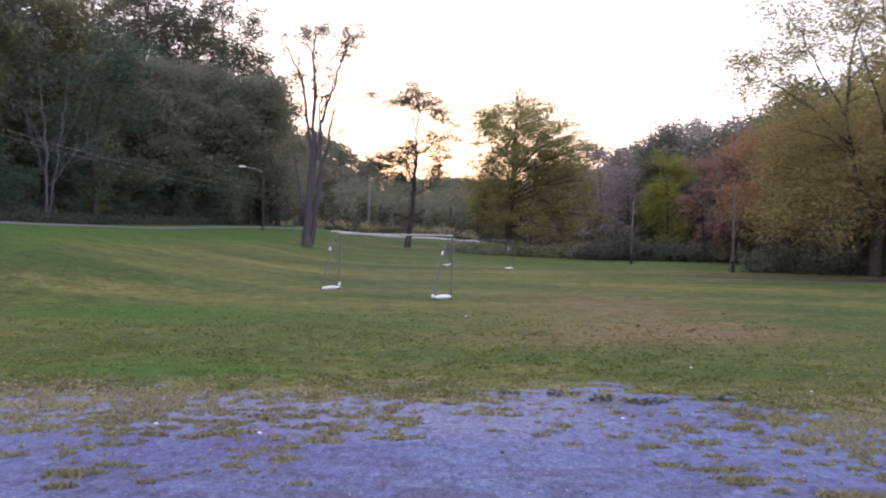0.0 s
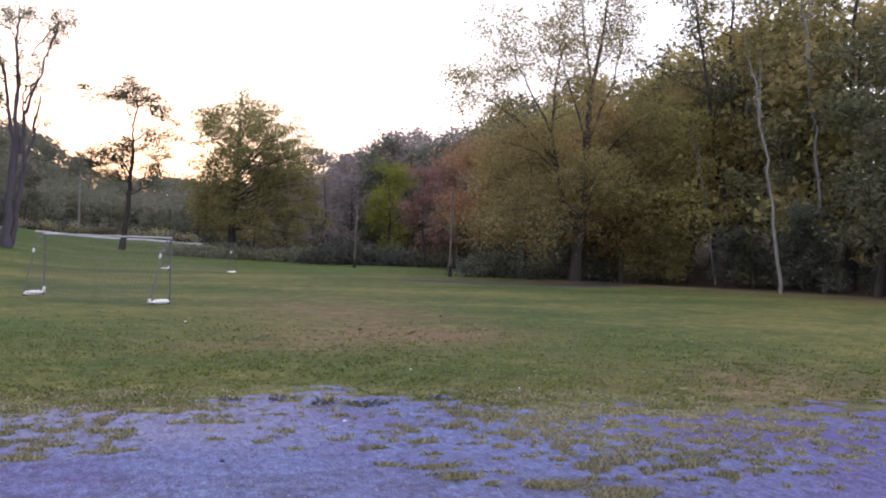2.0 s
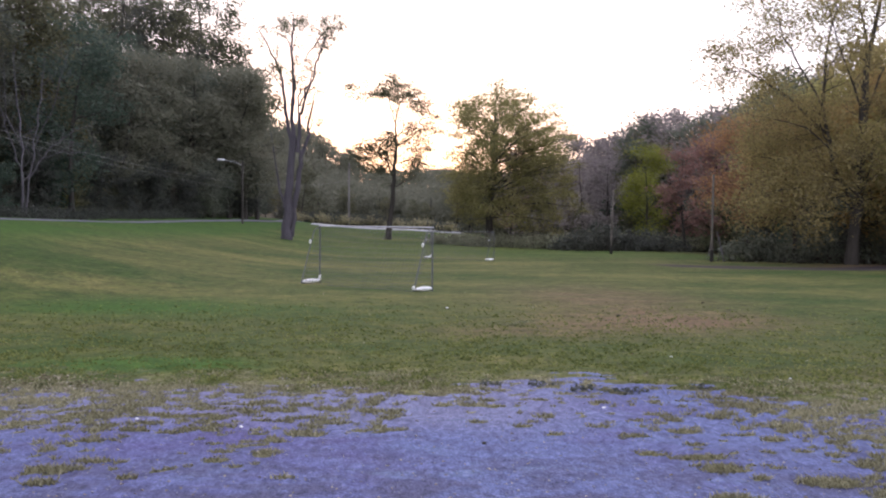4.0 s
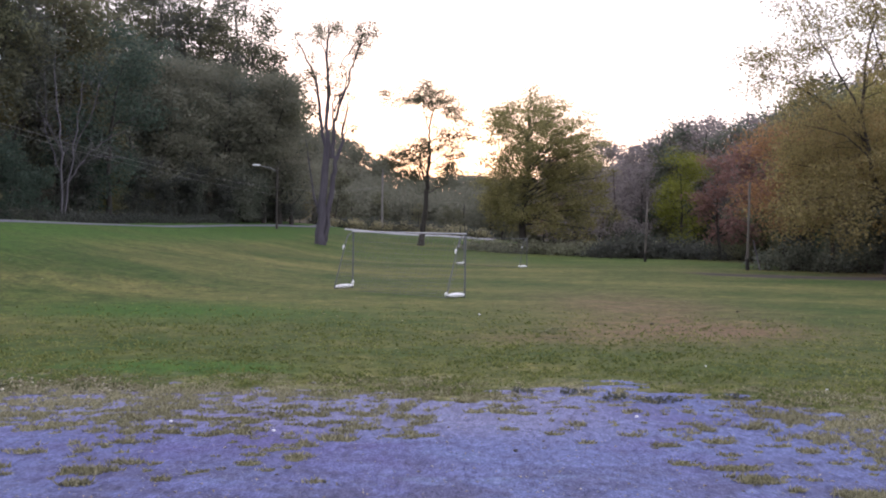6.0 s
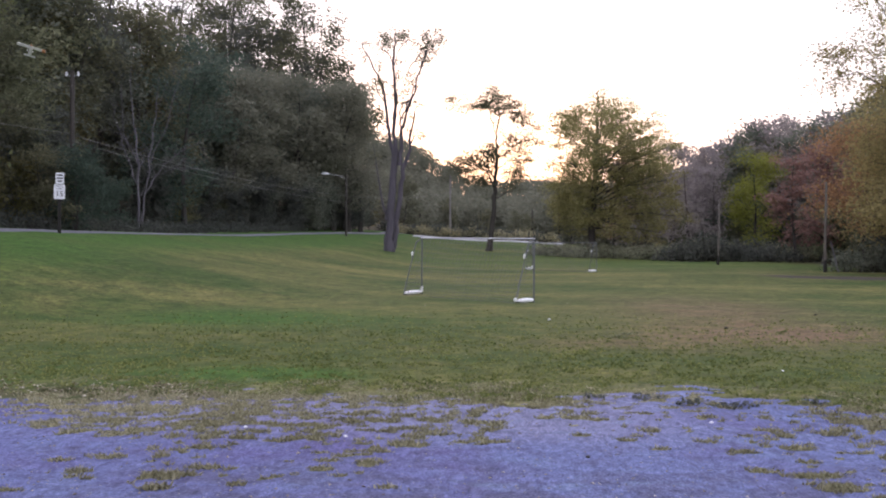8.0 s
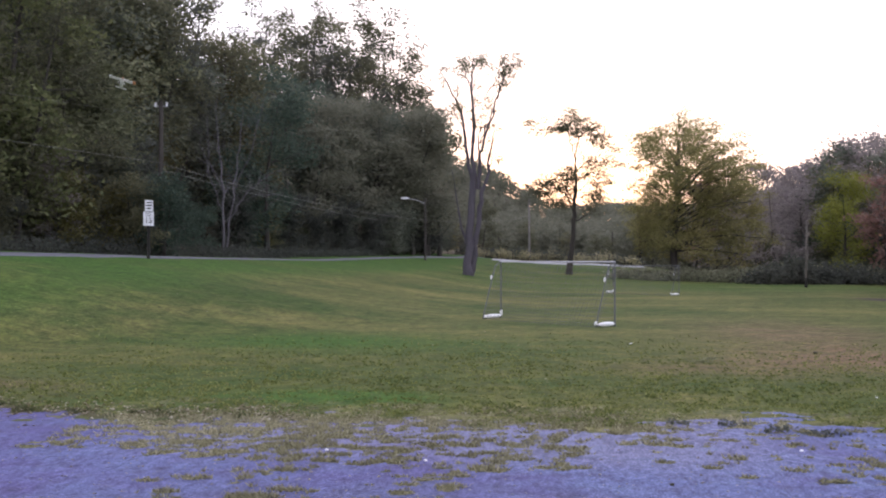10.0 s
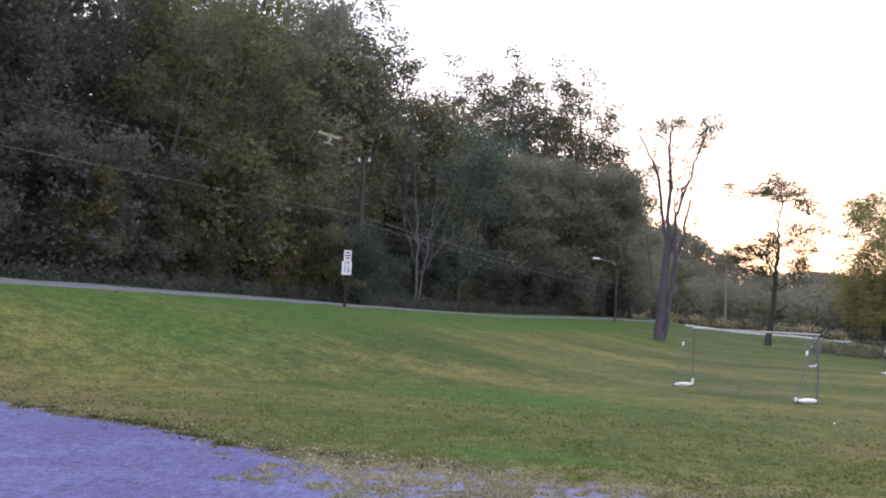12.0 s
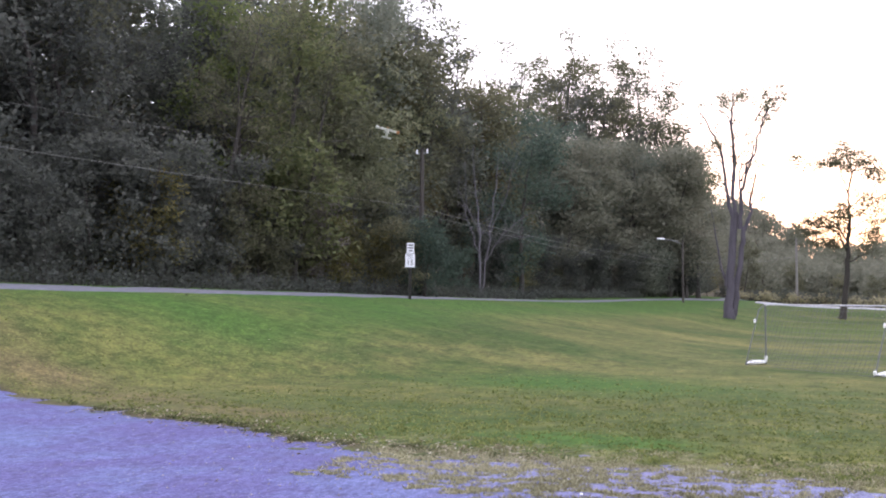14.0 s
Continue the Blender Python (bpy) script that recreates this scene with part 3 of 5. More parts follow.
def soccer_goal(left, right, height, depth, label, bar_mat):
    """left and right: feet of the two posts; the net hangs back to the left of the line from left to right post."""
    lx, ly = left
    rx, ry = right
    zl, zr = ground_at(lx, ly), ground_at(rx, ry)
    along = Vector((rx - lx, ry - ly, 0)).normalized()
    back = Vector((along.y, -along.x, 0))
    if back.x > 0:
        back = -back
    goal = tagged(new("soccer_goal"), label, "soccer goal", "goals on the field")
    feet = [Vector((lx, ly, zl)), Vector((rx, ry, zr))]
    tops = [f + Vector((0, 0, height)) for f in feet]
    bm = bmesh.new()
    rod(bm, tops[0] - along * 0.03, tops[1] + along * 0.03, 0.022, sides=12)
    part("crossbar", bm, bar_mat, goal)
    rears = []
    for f, t in zip(feet, tops):
        rear = f + back * depth
        rear.z = ground_at(rear.x, rear.y)
        rears.append(rear)
        bm = bmesh.new()
        rod(bm, f - Vector((0, 0, 0.03)), t, 0.024, sides=12)
        post = part("post", bm, MAT_POST, goal)
        bm = bmesh.new()
        rod(bm, rear + Vector((0, 0, 0.02)), t + back * 0.25 - Vector((0, 0, 0.15)), 0.018)
        rod(bm, t + back * 0.25 - Vector((0, 0, 0.15)), t, 0.018)
        stay = part("rear_stay", bm, MAT_POST, goal)
        bm = bmesh.new()
        rod(bm, f + Vector((0, 0, 0.04)), rear + Vector((0, 0, 0.04)), 0.018)
        part("ground_bar", bm, MAT_POST, goal)
        bm = bmesh.new()
        c = t + back * 0.42 - Vector((0, 0, 0.50))
        sandbag(bm, c - Vector((0, 0, 0.08)), c + Vector((0.02, 0, 0.06)), 0.035)
        part("rag", bm, MAT_BAG, stay, "white rag tied to the stay")
    bm = bmesh.new()
    rod(bm, rears[0] + Vector((0, 0, 0.01)), rears[1] + Vector((0, 0, 0.01)), 0.008)
    part("net_rope", bm, MAT_NET, goal)
    # the net: sloping back sheet and two sides, knotted from thin cords
    lines = []
    n_across, n_down = max(8, int((tops[1] - tops[0]).length / 0.16)), 14
    for i in range(n_across + 1):
        s = i / n_across
        top, low = tops[0].lerp(tops[1], s), rears[0].lerp(rears[1], s)
        pts = []
        for k in range(7):
            p = top.lerp(low, k / 6) + Vector((0, 0, -0.16 * math.sin(math.pi * k / 6)))
            pts.append(tuple(p))
        lines.append((pts, [0.0044] * 7))
    for k in range(1, n_down):
        q = k / n_down
        a, b = tops[0].lerp(rears[0], q), tops[1].lerp(rears[1], q)
        sag = Vector((0, 0, -0.16 * math.sin(math.pi * q)))
        lines.append(([tuple(a.lerp(b, s / 8) + sag) for s in range(9)], [0.0044] * 9))
        for top, foot, rear in zip(tops, feet, rears):
            lines.append(([tuple(top.lerp(foot, q)), tuple(top.lerp(rear, q))], [0.0044] * 2))
    verts, quads = tube_arrays(lines, 3)
    part_mesh("net", mesh_of("net", verts, quads, MAT_NET), goal, "sagging grey cord net")
    # bags laid on the ground bars
    for f, rear, flip in zip(feet, rears, (False, True)):
        bag = tagged(new("sandbag"), "white cloth sandbag weighing down a goal frame", "sandbag", "goal weights")
        a, b = f.lerp(rear, 0.02), f.lerp(rear, 0.96 if not flip else 0.88)
        bm = bmesh.new()
        sandbag(bm, a + Vector((0, 0, 0.065)), b + Vector((0, 0, 0.065)), 0.075)
        sack = part("sack", bm, MAT_BAG, bag)
        end = rear if flip else f
        bm = bmesh.new()
        sandbag(bm, end + Vector((0, 0, 0.05)), end + Vector((0.02, 0, 0.17 if flip else 0.27)), 0.05)
        part("tied_neck", bm, MAT_BAG, sack)
    return goal


GOAL_LEFT, GOAL_RIGHT = polar(-6.2, 31.6), polar(0.55, 27.9)
soccer_goal(GOAL_LEFT, GOAL_RIGHT, 1.86, 0.78, "grey steel soccer goal with pale crossbar and sandbags", MAT_BAR)
soccer_goal(polar(0.45, 61.0), polar(4.25, 56.8), 1.72, 0.62, "distant grey soccer goal with white sandbags", MAT_POST)


# ---- posts, lamp, sign, wires ----
MAT_POLE = bark("weathered_pole_wood", (0.10, 0.088, 0.078), (0.21, 0.185, 0.165), 3.0)
MAT_TAR = plain("tarred_pole_foot", (0.018, 0.016, 0.015), 0.9)
MAT_STEEL = plain("galvanised_steel", (0.34, 0.34, 0.36), 0.5, 0.7)
MAT_SIGN = plain("white_sign_sheeting", (0.72, 0.73, 0.78), 0.45, 0, 6, 0.06)
MAT_INK = plain("black_sign_ink", (0.02, 0.02, 0.022), 0.6)
MAT_WIRE = plain("bare_cable", (0.18, 0.176, 0.172), 0.6)


def field_pole(az, dist, height, lean):
    x, y = polar(az, dist)
    z = ground_at(x, y)
    thing = tagged(new("wooden_pole"), "weathered wooden pole with a tarred foot in the grass", "pole", "poles by the dirt track")
    thing.location = (x, y, z)
    wood = tube_arrays([([(0, 0, 0.7), (lean * 0.4, 0, height * 0.5), (lean, 0, height - 0.02), (lean, 0, height)], [0.09, 0.08, 0.065, 0.01])], 10)
    part_mesh("shaft", mesh_of("shaft", *wood, MAT_POLE, True), thing)
    foot = tube_arrays([([(0, 0, -0.3), (0, 0, 0.35), (0, 0, 0.72)], [0.12, 0.11, 0.095])], 10)
    part_mesh("foot", mesh_of("foot", *foot, MAT_TAR, True), thing, "black tarred foot")
    return thing


field_pole(16.98, 61.5, 5.45, 0.05)
field_pole(11.22, 79.0, 5.15, 0.10)

# a slanting prop of dead wood beside the nearer pole
bm = bmesh.new()
px, py = polar(17.7, 63.0)
rod(bm, (px, py, ground_at(px, py) - 0.1), (px - 0.5, py, ground_at(px, py) + 1.9), 0.06, 0.04)
stick = tagged(new("leaning_branch"), "bare leaning dead branch beside a pole", "branch")
part("stem", bm, MAT_BARK_GREY, stick)


def street_lamp():
    x, y = polar(-10.75, 96.0)
    z = ground_at(x, y)
    lamp = tagged(new("street_lamp"), "grey wooden-pole street lamp with cobra head on a bent arm", "street lamp")
    lamp.location = (x, y, z)
    pole = tube_arrays([([(0, 0, -0.3), (0, 0, 3.5), (0, 0, 6.2)], [0.11, 0.095, 0.08])], 10)
    part_mesh("pole", mesh_of("pole", *pole, MAT_BARK, True), lamp)
    arm = tube_arrays([([(0, 0, 5.7), (-0.7, 0, 6.05), (-1.5, 0, 6.2), (-1.9, 0, 6.25)], [0.035] * 4)], 8)
    part_mesh("arm", mesh_of("arm", *arm, MAT_STEEL, True), lamp, "bent steel arm")
    bm = bmesh.new()
    sandbag(bm, (-1.75, 0, 6.27), (-2.55, 0, 6.29), 0.13)
    part("lamp_head", bm, MAT_SIGN, lamp, "pale cobra-head luminaire")


street_lamp()


def utility_pole(az, dist, height, cross=True):
    wood_mat = MAT_BARK_DARK if cross else MAT_BIRCH
    x, y = polar(az, dist)
    z = ground_at(x, y)
    thing = tagged(new("utility_pole"), "tall weathered wooden utility pole among the trees", "utility pole", "poles along the lane")
    thing.location = (x, y, z)
    pole = tube_arrays([([(0, 0, -0.4), (0, 0, height / 2), (0, 0, height)], [0.17, 0.145, 0.12])], 10)
    part_mesh("pole", mesh_of("pole", *pole, wood_mat, True), thing)
    if cross:
        bm = bmesh.new()
        rod(bm, (-0.35, 0, height - 0.3), (0.35, 0, height - 0.3), 0.04)
        bracket = part("bracket", bm, MAT_STEEL, thing)
        for s in (-0.35, 0.35):
            bm = bmesh.new()
            rod(bm, (s, 0, height - 0.3), (s, 0, height - 0.05), 0.07, 0.05)
            part("insulator", bm, MAT_SIGN, bracket, "white porcelain insulator")
    return thing


utility_pole(-26.25, 58.4, 9.1)
utility_pole(-4.5, 128.0, 8.4, False)


def cable(a, b, sag, r, label):
    (ax, ay, az_), (bx, by, bz) = a, b
    pts = []
    for k in range(25):
        s = k / 24
        pts.append((ax + (bx - ax) * s, ay + (by - ay) * s, az_ + (bz - az_) * s - sag * 4 * s * (1 - s)))
    thing = tagged(new("overhead_cable"), label, "cable", "cables along the lane")
    part_mesh("strand", mesh_of("strand", *tube_arrays([(pts, [r] * 25)], 5), MAT_WIRE, True), thing)


def above(az, dist, el):
    x, y = polar(az, dist)
    return x, y, EYE + dist * math.tan(radians(el))


cable(above(-68, 28.3, 9.7), above(-26.25, 58.4, 5.95), 0.12, 0.012, "sagging overhead cable in front of the woods")
cable(above(-26.25, 58.4, 5.9), above(-10.75, 96.0, 2.75), 0.5, 0.015, "sagging overhead cable towards the street lamp")
cable(above(-26.25, 58.4, 5.55), above(-10.75, 96.0, 2.35), 0.4, 0.013, "sagging lower cable towards the street lamp")
cable(above(-10.75, 96.0, 2.75), above(-4.5, 128.0, 3.0), 0.5, 0.012, "sagging cable behind the old tree")
cable(above(-68, 28.3, 12.0), above(-26.25, 58.4, 8.6), 0.25, 0.006, "thin upper overhead cable by the woods")


def text_part(body, size, where, parent, mat, name):
    cu = bpy.data.curves.new(name, "FONT")
    cu.body, cu.size, cu.align_x, cu.align_y = body, size, "CENTER", "CENTER"
    cu.extrude = 0.002
    tmp = bpy.data.objects.new(name, cu)
    scene.collection.objects.link(tmp)
    me = bpy.data.meshes.new_from_object(tmp.evaluated_get(bpy.context.evaluated_depsgraph_get()))
    bpy.data.objects.remove(tmp)
    me.materials.append(mat)
    me.transform(Matrix.Translation(where) @ Matrix.Rotation(radians(90), 4, "X"))
    return part_mesh(name, me, parent)


def speed_sign():
    x, y = polar(-26.92, 45.0)
    sign = tagged(new("speed_limit_sign"), "white speed limit 15 sign on a dark timber post", "road sign")
    sign.matrix_basis = pose(x, y, ground_at(x, y), 0, 0, 24)
    bm = bmesh.new()
    box(bm, (0.13, 0.13, 2.9), (0.0, 0.06, 1.15), None, 0.01)
    part("post", bm, MAT_TAR, sign, "dark timber post")
    bm = bmesh.new()
    box(bm, (0.46, 0.012, 0.64), (0.0, -0.02, 1.80), None, 0.005)
    plate = part("speed_plate", bm, MAT_SIGN, sign, "white speed limit plate")
    bm = bmesh.new()
    box(bm, (0.35, 0.012, 0.50), (0.02, -0.02, 2.39), None, 0.005)
    upper = part("upper_plate", bm, MAT_SIGN, sign, "smaller white plate with unreadable dark lines")
    text_part("SPEED", 0.105, (0, -0.030, 2.04), plate, MAT_INK, "word")
    text_part("LIMIT", 0.105, (0, -0.030, 1.93), plate, MAT_INK, "word")
    text_part("15", 0.34, (0, -0.030, 1.70), plate, MAT_INK, "number")
    for k, wdt in enumerate((0.24, 0.26, 0.18)):
        bm = bmesh.new()
        box(bm, (wdt, 0.004, 0.06), (0.02, -0.029, 2.53 - 0.13 * k))
        part("bar", bm, MAT_INK, upper)


speed_sign()

# broken pale stake across the lane
bm = bmesh.new()
sx, sy = polar(-22.05, 72.0)
rod(bm, (sx, sy, ground_at(sx, sy) - 0.1), (sx - 0.18, sy, ground_at(sx, sy) + 0.9), 0.08, 0.03)
stake = tagged(new("wooden_stake"), "short pale broken stake leaning beside the lane", "stake")
part("shaft", bm, MAT_BIRCH, stake)


# ---- single trees on the field ----
def place(thing, az, dist, turn=0.0, size=1.0):
    x, y = polar(az, dist)
    thing.matrix_basis = pose(x, y, ground_at(x, y), 0, 0, turn) @ Matrix.Diagonal((size, size, size, 1))
    return thing


def hero(lines, seed, twig_len, twigs, per, leaf, sigma, first=0.3, shoots=3, flat=0.5):
    """Limb by limb the wood, and the leaves, for hand-laid main limbs: each one gets side twigs with leaves at their ends."""
    rng = np.random.default_rng(seed)
    wood, ends = [], []
    for pts, radii, leafy in lines:
        fine, fr = [], []
        for i in range(len(pts) - 1):
            for s in (0, 0.33, 0.66):
                fine.append(np.array(pts[i]) * (1 - s) + np.array(pts[i + 1]) * s + rng.normal(0, 0.06, 3))
                fr.append(radii[i] * (1 - s) + radii[i + 1] * s)
        fine.append(np.array(pts[-1], float))
        fr.append(radii[-1])
        line = (np.array(fine), np.array(fr))
        own = [line]
        if leafy > 0:
            for b in branch_out(rng, line, max(2, int(twigs * leafy)), first, twig_len, 0.45, 0.65, 0.3, 4):
                own.append(b)
                for c in branch_out(rng, b, shoots, 0.35, twig_len * 0.5, 0.5, 0.6, 0.2, 3):
                    own.append(c)
                    ends.append(c[0][-1])
                ends.append(b[0][-1])
        (v1, q1), (v2, q2) = tube_arrays(own[:1], 9), tube_arrays(own[1:], 4) if len(own) > 1 else (np.zeros((0, 3)), np.zeros((0, 4), int))
        wood.append((np.concatenate([v1, v2]), np.concatenate([q1, q2 + len(v1)])))
    return wood, leaf_arrays(rng, np.array(ends), per, sigma, leaf, flat)


# old twin-trunked tree, almost bare, left of the goal
OLD = [
    ([(0, 0, -0.4), (0.02, 0, 0.9), (0.12, 0, 3.4), (0.34, 0, 6.2), (0.55, 0, 8.6)], [0.52, 0.37, 0.33, 0.31, 0.27], 0.0),
    ([(0.25, 0.3, -0.4), (0.42, 0.3, 0.9), (0.76, 0.2, 3.4), (1.00, 0.2, 5.6), (1.25, 0.1, 7.4)], [0.32, 0.25, 0.23, 0.21, 0.18], 0.0),
    ([(0.50, 0, 8.2), (0.42, 0, 10.8), (0.53, 0.1, 12.9), (0.40, 0.1, 15.5), (0.40, 0, 16.9), (0.55, 0, 18.6)], [0.19, 0.15, 0.13, 0.11, 0.09, 0.03], 0.55),
    ([(0.40, 0, 8.0), (0.12, 0.1, 9.2), (-0.14, 0.1, 10.8), (-0.34, 0.1, 13.1), (-1.05, 0.1, 14.9), (-1.66, 0, 16.2), (-2.35, 0, 17.3)], [0.17, 0.15, 0.13, 0.11, 0.08, 0.06, 0.025], 0.75),
    ([(0.95, 0.1, 7.2), (1.0, 0, 8.6), (1.02, 0, 10.2), (1.48, 0, 11.3), (1.9, 0, 12.8), (2.5, 0, 14.7), (2.8, 0, 16.0), (3.4, 0, 17.6)], [0.20, 0.16, 0.14, 0.11, 0.08, 0.07, 0.05, 0.02], 0.6),
    ([(1.28, 0.1, 7.0), (1.75, 0.1, 8.6), (1.88, 0.1, 10.4), (2.30, 0, 12.1)], [0.16, 0.12, 0.09, 0.03], 0.22),
    ([(1.85, 0.1, 9.0), (2.05, 0, 9.5), (2.3, 0, 9.7)], [0.08, 0.06, 0.02], 0.22),
    ([(1.0, 0, 10.0), (0.93, 0.2, 11.8), (1.15, 0.2, 13.0)], [0.09, 0.07, 0.02], 0.22),
    ([(0.5, 0, 10.6), (0.72, -0.2, 12.6), (0.82, -0.2, 13.9)], [0.08, 0.06, 0.02], 0.22),
    ([(1.1, -0.1, 10.9), (1.4, -0.2, 11.8), (2.0, -0.2, 13.4), (2.15, -0.1, 13.9)], [0.08, 0.07, 0.05, 0.02], 0.22),
    ([(1.38, 0.1, 14.8), (1.9, 0.1, 15.7), (2.5, 0.1, 16.6), (3.4, 0, 17.7)], [0.035, 0.06, 0.05, 0.02], 0.7),
    ([(2.5, 0, 14.7), (2.9, -0.1, 16.1), (3.6, -0.1, 17.0), (4.2, 0, 17.9)], [0.06, 0.05, 0.04, 0.02], 0.8),
    ([(0.40, 0.1, 15.8), (0.9, 0.2, 17.0), (1.6, 0.1, 17.8)], [0.05, 0.04, 0.015], 0.7),
    ([(0.40, 0.1, 15.4), (-0.1, -0.2, 16.8), (-0.2, -0.2, 17.9)], [0.05, 0.04, 0.015], 0.7),
    ([(-0.3, 0.1, 12.6), (-0.9, -0.2, 13.2), (-1.3, -0.2, 14.3)], [0.05, 0.04, 0.015], 0.3),
    ([(0.0, 0, 10.0), (-0.6, 0.2, 10.8), (-1.0, 0.2, 11.1)], [0.05, 0.035, 0.015], 0.5),
    ([(-0.1, 0, 2.6), (-0.5, 0.3, 3.9), (-0.8, 0.4, 5.6), (-1.4, 0.3, 9.0)], [0.13, 0.09, 0.07, 0.02], 0.2),
]
wood, leaves = hero(OLD, 41, 1.15, 14, 18, 0.085, 0.28, 0.42, 4)
place(tree_thing("old_tree", wood, leaves, MAT_BARK_OLD, MAT_LEAF["olive"], "nearly bare twin-trunked grey tree with tufts of leaves"), -8.2, 80.0)

# tall thin tree with an umbrella top and a lower shelf of leaves
THIN = [
    ([(0, 0, -0.4), (0.05, 0, 0.8), (0.27, 0, 3.1), (0.54, 0, 6.1), (0.60, 0, 7.7), (0.76, 0, 9.9), (0.73, 0, 12.1), (0.60, 0, 13.4), (1.14, 0, 15.5)], [0.52, 0.33, 0.28, 0.25, 0.22, 0.17, 0.13, 0.10, 0.07], 0.2),
    ([(0.62, 0, 13.3), (0.05, 0.1, 15.1), (-0.14, 0.1, 16.4)], [0.07, 0.05, 0.02], 0.5),
    ([(1.14, 0, 15.4), (0.54, 0.2, 17.0), (-1.1, 0.3, 17.1), (-3.0, 0.2, 16.7), (-4.7, 0, 16.6)], [0.06, 0.05, 0.045, 0.03, 0.015], 1.15),
    ([(1.14, 0, 15.4), (1.9, -0.2, 16.7), (3.2, -0.3, 16.1), (4.3, -0.2, 14.8), (4.6, -0.1, 13.6)], [0.07, 0.06, 0.045, 0.03, 0.015], 0.95),
    ([(1.0, 0, 15.3), (0.8, -0.4, 17.3), (0.4, -0.4, 18.3)], [0.05, 0.04, 0.02], 0.5),
    ([(1.14, 0, 15.5), (2.2, 0.5, 15.9), (3.5, 0.6, 15.2)], [0.06, 0.04, 0.015], 0.6),
    ([(1.0, 0, 15.6), (1.3, 0.9, 16.6), (2.0, 1.5, 17.2)], [0.05, 0.035, 0.015], 0.5),
    ([(1.0, 0, 15.6), (0.3, -1.0, 16.6), (-0.8, -1.4, 16.8)], [0.05, 0.035, 0.015], 0.5),
    ([(0.76, 0, 11.7), (1.9, 0.3, 12.7), (3.8, 0.2, 12.7), (5.7, 0, 12.6)], [0.07, 0.05, 0.035, 0.015], 0.85),
    ([(0.76, 0, 10.6), (2.4, -0.4, 11.6), (4.3, -0.3, 10.8)], [0.07, 0.045, 0.015], 0.9),
    ([(0.76, 0, 9.3), (2.2, 0.4, 10.4), (3.6, 0.3, 9.9)], [0.06, 0.04, 0.015], 0.6),
    ([(0.70, 0, 8.6), (1.9, -0.4, 9.0), (3.1, -0.3, 8.3)], [0.05, 0.035, 0.015], 0.6),
    ([(0.56, 0, 6.9), (-0.14, 0.2, 8.6), (-1.1, 0.3, 9.8), (-2.7, 0.2, 9.9), (-4.6, 0, 9.1)], [0.13, 0.10, 0.08, 0.05, 0.02], 1.3),
    ([(0.60, 0, 7.8), (-0.5, -0.5, 10.0), (-1.8, -0.7, 10.8), (-3.5, -0.6, 9.9)], [0.10, 0.07, 0.05, 0.02], 1.1),
    ([(0.60, 0, 7.6), (-0.2, 0.9, 8.4), (-1.6, 1.4, 8.7), (-3.2, 1.4, 8.5)], [0.08, 0.06, 0.04, 0.02], 0.9),
    ([(0.2, 0.1, 8.3), (-0.6, -0.2, 8.4), (-1.1, -0.2, 7.7)], [0.06, 0.05, 0.02], 0.4),
    ([(0.54, 0, 6.0), (1.9, 0.2, 6.6), (3.3, 0.1, 7.5)], [0.07, 0.05, 0.02], 0.4),
    ([(0.70, 0, 8.8), (0.3, -0.8, 10.4), (-0.3, -1.2, 11.3)], [0.06, 0.04, 0.015], 0.8),
]
wood, leaves = hero(THIN, 47, 1.3, 15, 24, 0.108, 0.42, 0.22, 4, 0.4)
place(tree_thing("tall_thin_tree", wood, leaves, MAT_BARK_DARK, MAT_LEAF["olive"], "thin dark tree with umbrella top against the sunset"), -2.1, 105.0, 0, 0.97)


# full green tree behind the goals: an airy layered top over a dense low skirt
def maple_lines():
    rng = np.random.default_rng(437)
    lines = [([(0, 0, -0.4), (0, 0, 1.0), (0.15, 0, 4.0), (0.3, 0.1, 8.0), (0.45, 0, 12.0), (0.5, 0, 14.6), (0.6, 0, 17.2)], [0.62, 0.42, 0.36, 0.27, 0.17, 0.09, 0.03], 0.6)]
    for k in range(46):
        z1 = 2.4 + 13.8 * (k + rng.uniform(0, 1)) / 46
        a = k * 2.399 + rng.normal(0, 0.25)
        reach = np.interp(z1, [2.0, 4.5, 8.0, 11.0, 13.5, 15.0, 16.2], [5.8, 7.3, 7.2, 7.2, 6.4, 5.0, 3.0]) * rng.uniform(0.70, 1.04)
        tip = np.array([2.05 * min(1.0, (17.0 - z1) / 4.0) + reach * math.cos(a), reach * math.sin(a), z1])
        z0 = np.interp(z1, [2.0, 6.0, 11.0, 17.0], [2.6, 4.3, 7.8, 13.8])
        root = np.array([0.3 * z0 / 8.0, 0, z0])
        mid = root * 0.5 + tip * 0.5 + np.array([0, 0, 0.09 * reach])
        r = 0.10 if z1 < 12 else 0.06
        lines.append(([tuple(root), tuple(mid), tuple(tip)], [r, r * 0.6, 0.015], 1.45 if z1 < 8.0 else 1.0))
    for k in range(9):
        z1 = 8.2 + 6.2 * k / 9
        a, reach = rng.uniform(-0.8, 0.8), rng.uniform(6.0, 7.6) * (1.0 if z1 < 12.5 else 0.85)
        lines.append(([(0.4, 0, z1 * 0.66), (0.5 * reach, 0.4 * reach * math.sin(a), z1 * 0.9), (reach * math.cos(a) + 0.6, reach * math.sin(a), z1)], [0.08, 0.05, 0.015], 1.0))
    return lines


wood, leaves = hero(maple_lines(), 431, 1.9, 9, 31, 0.112, 0.46, 0.22, 4, 0.36)
place(tree_thing("maple_tree", wood, leaves, MAT_BARK, MAT_LEAF["maple"], "broad green tree with airy top and low dense skirt"), 3.95, 100.0)

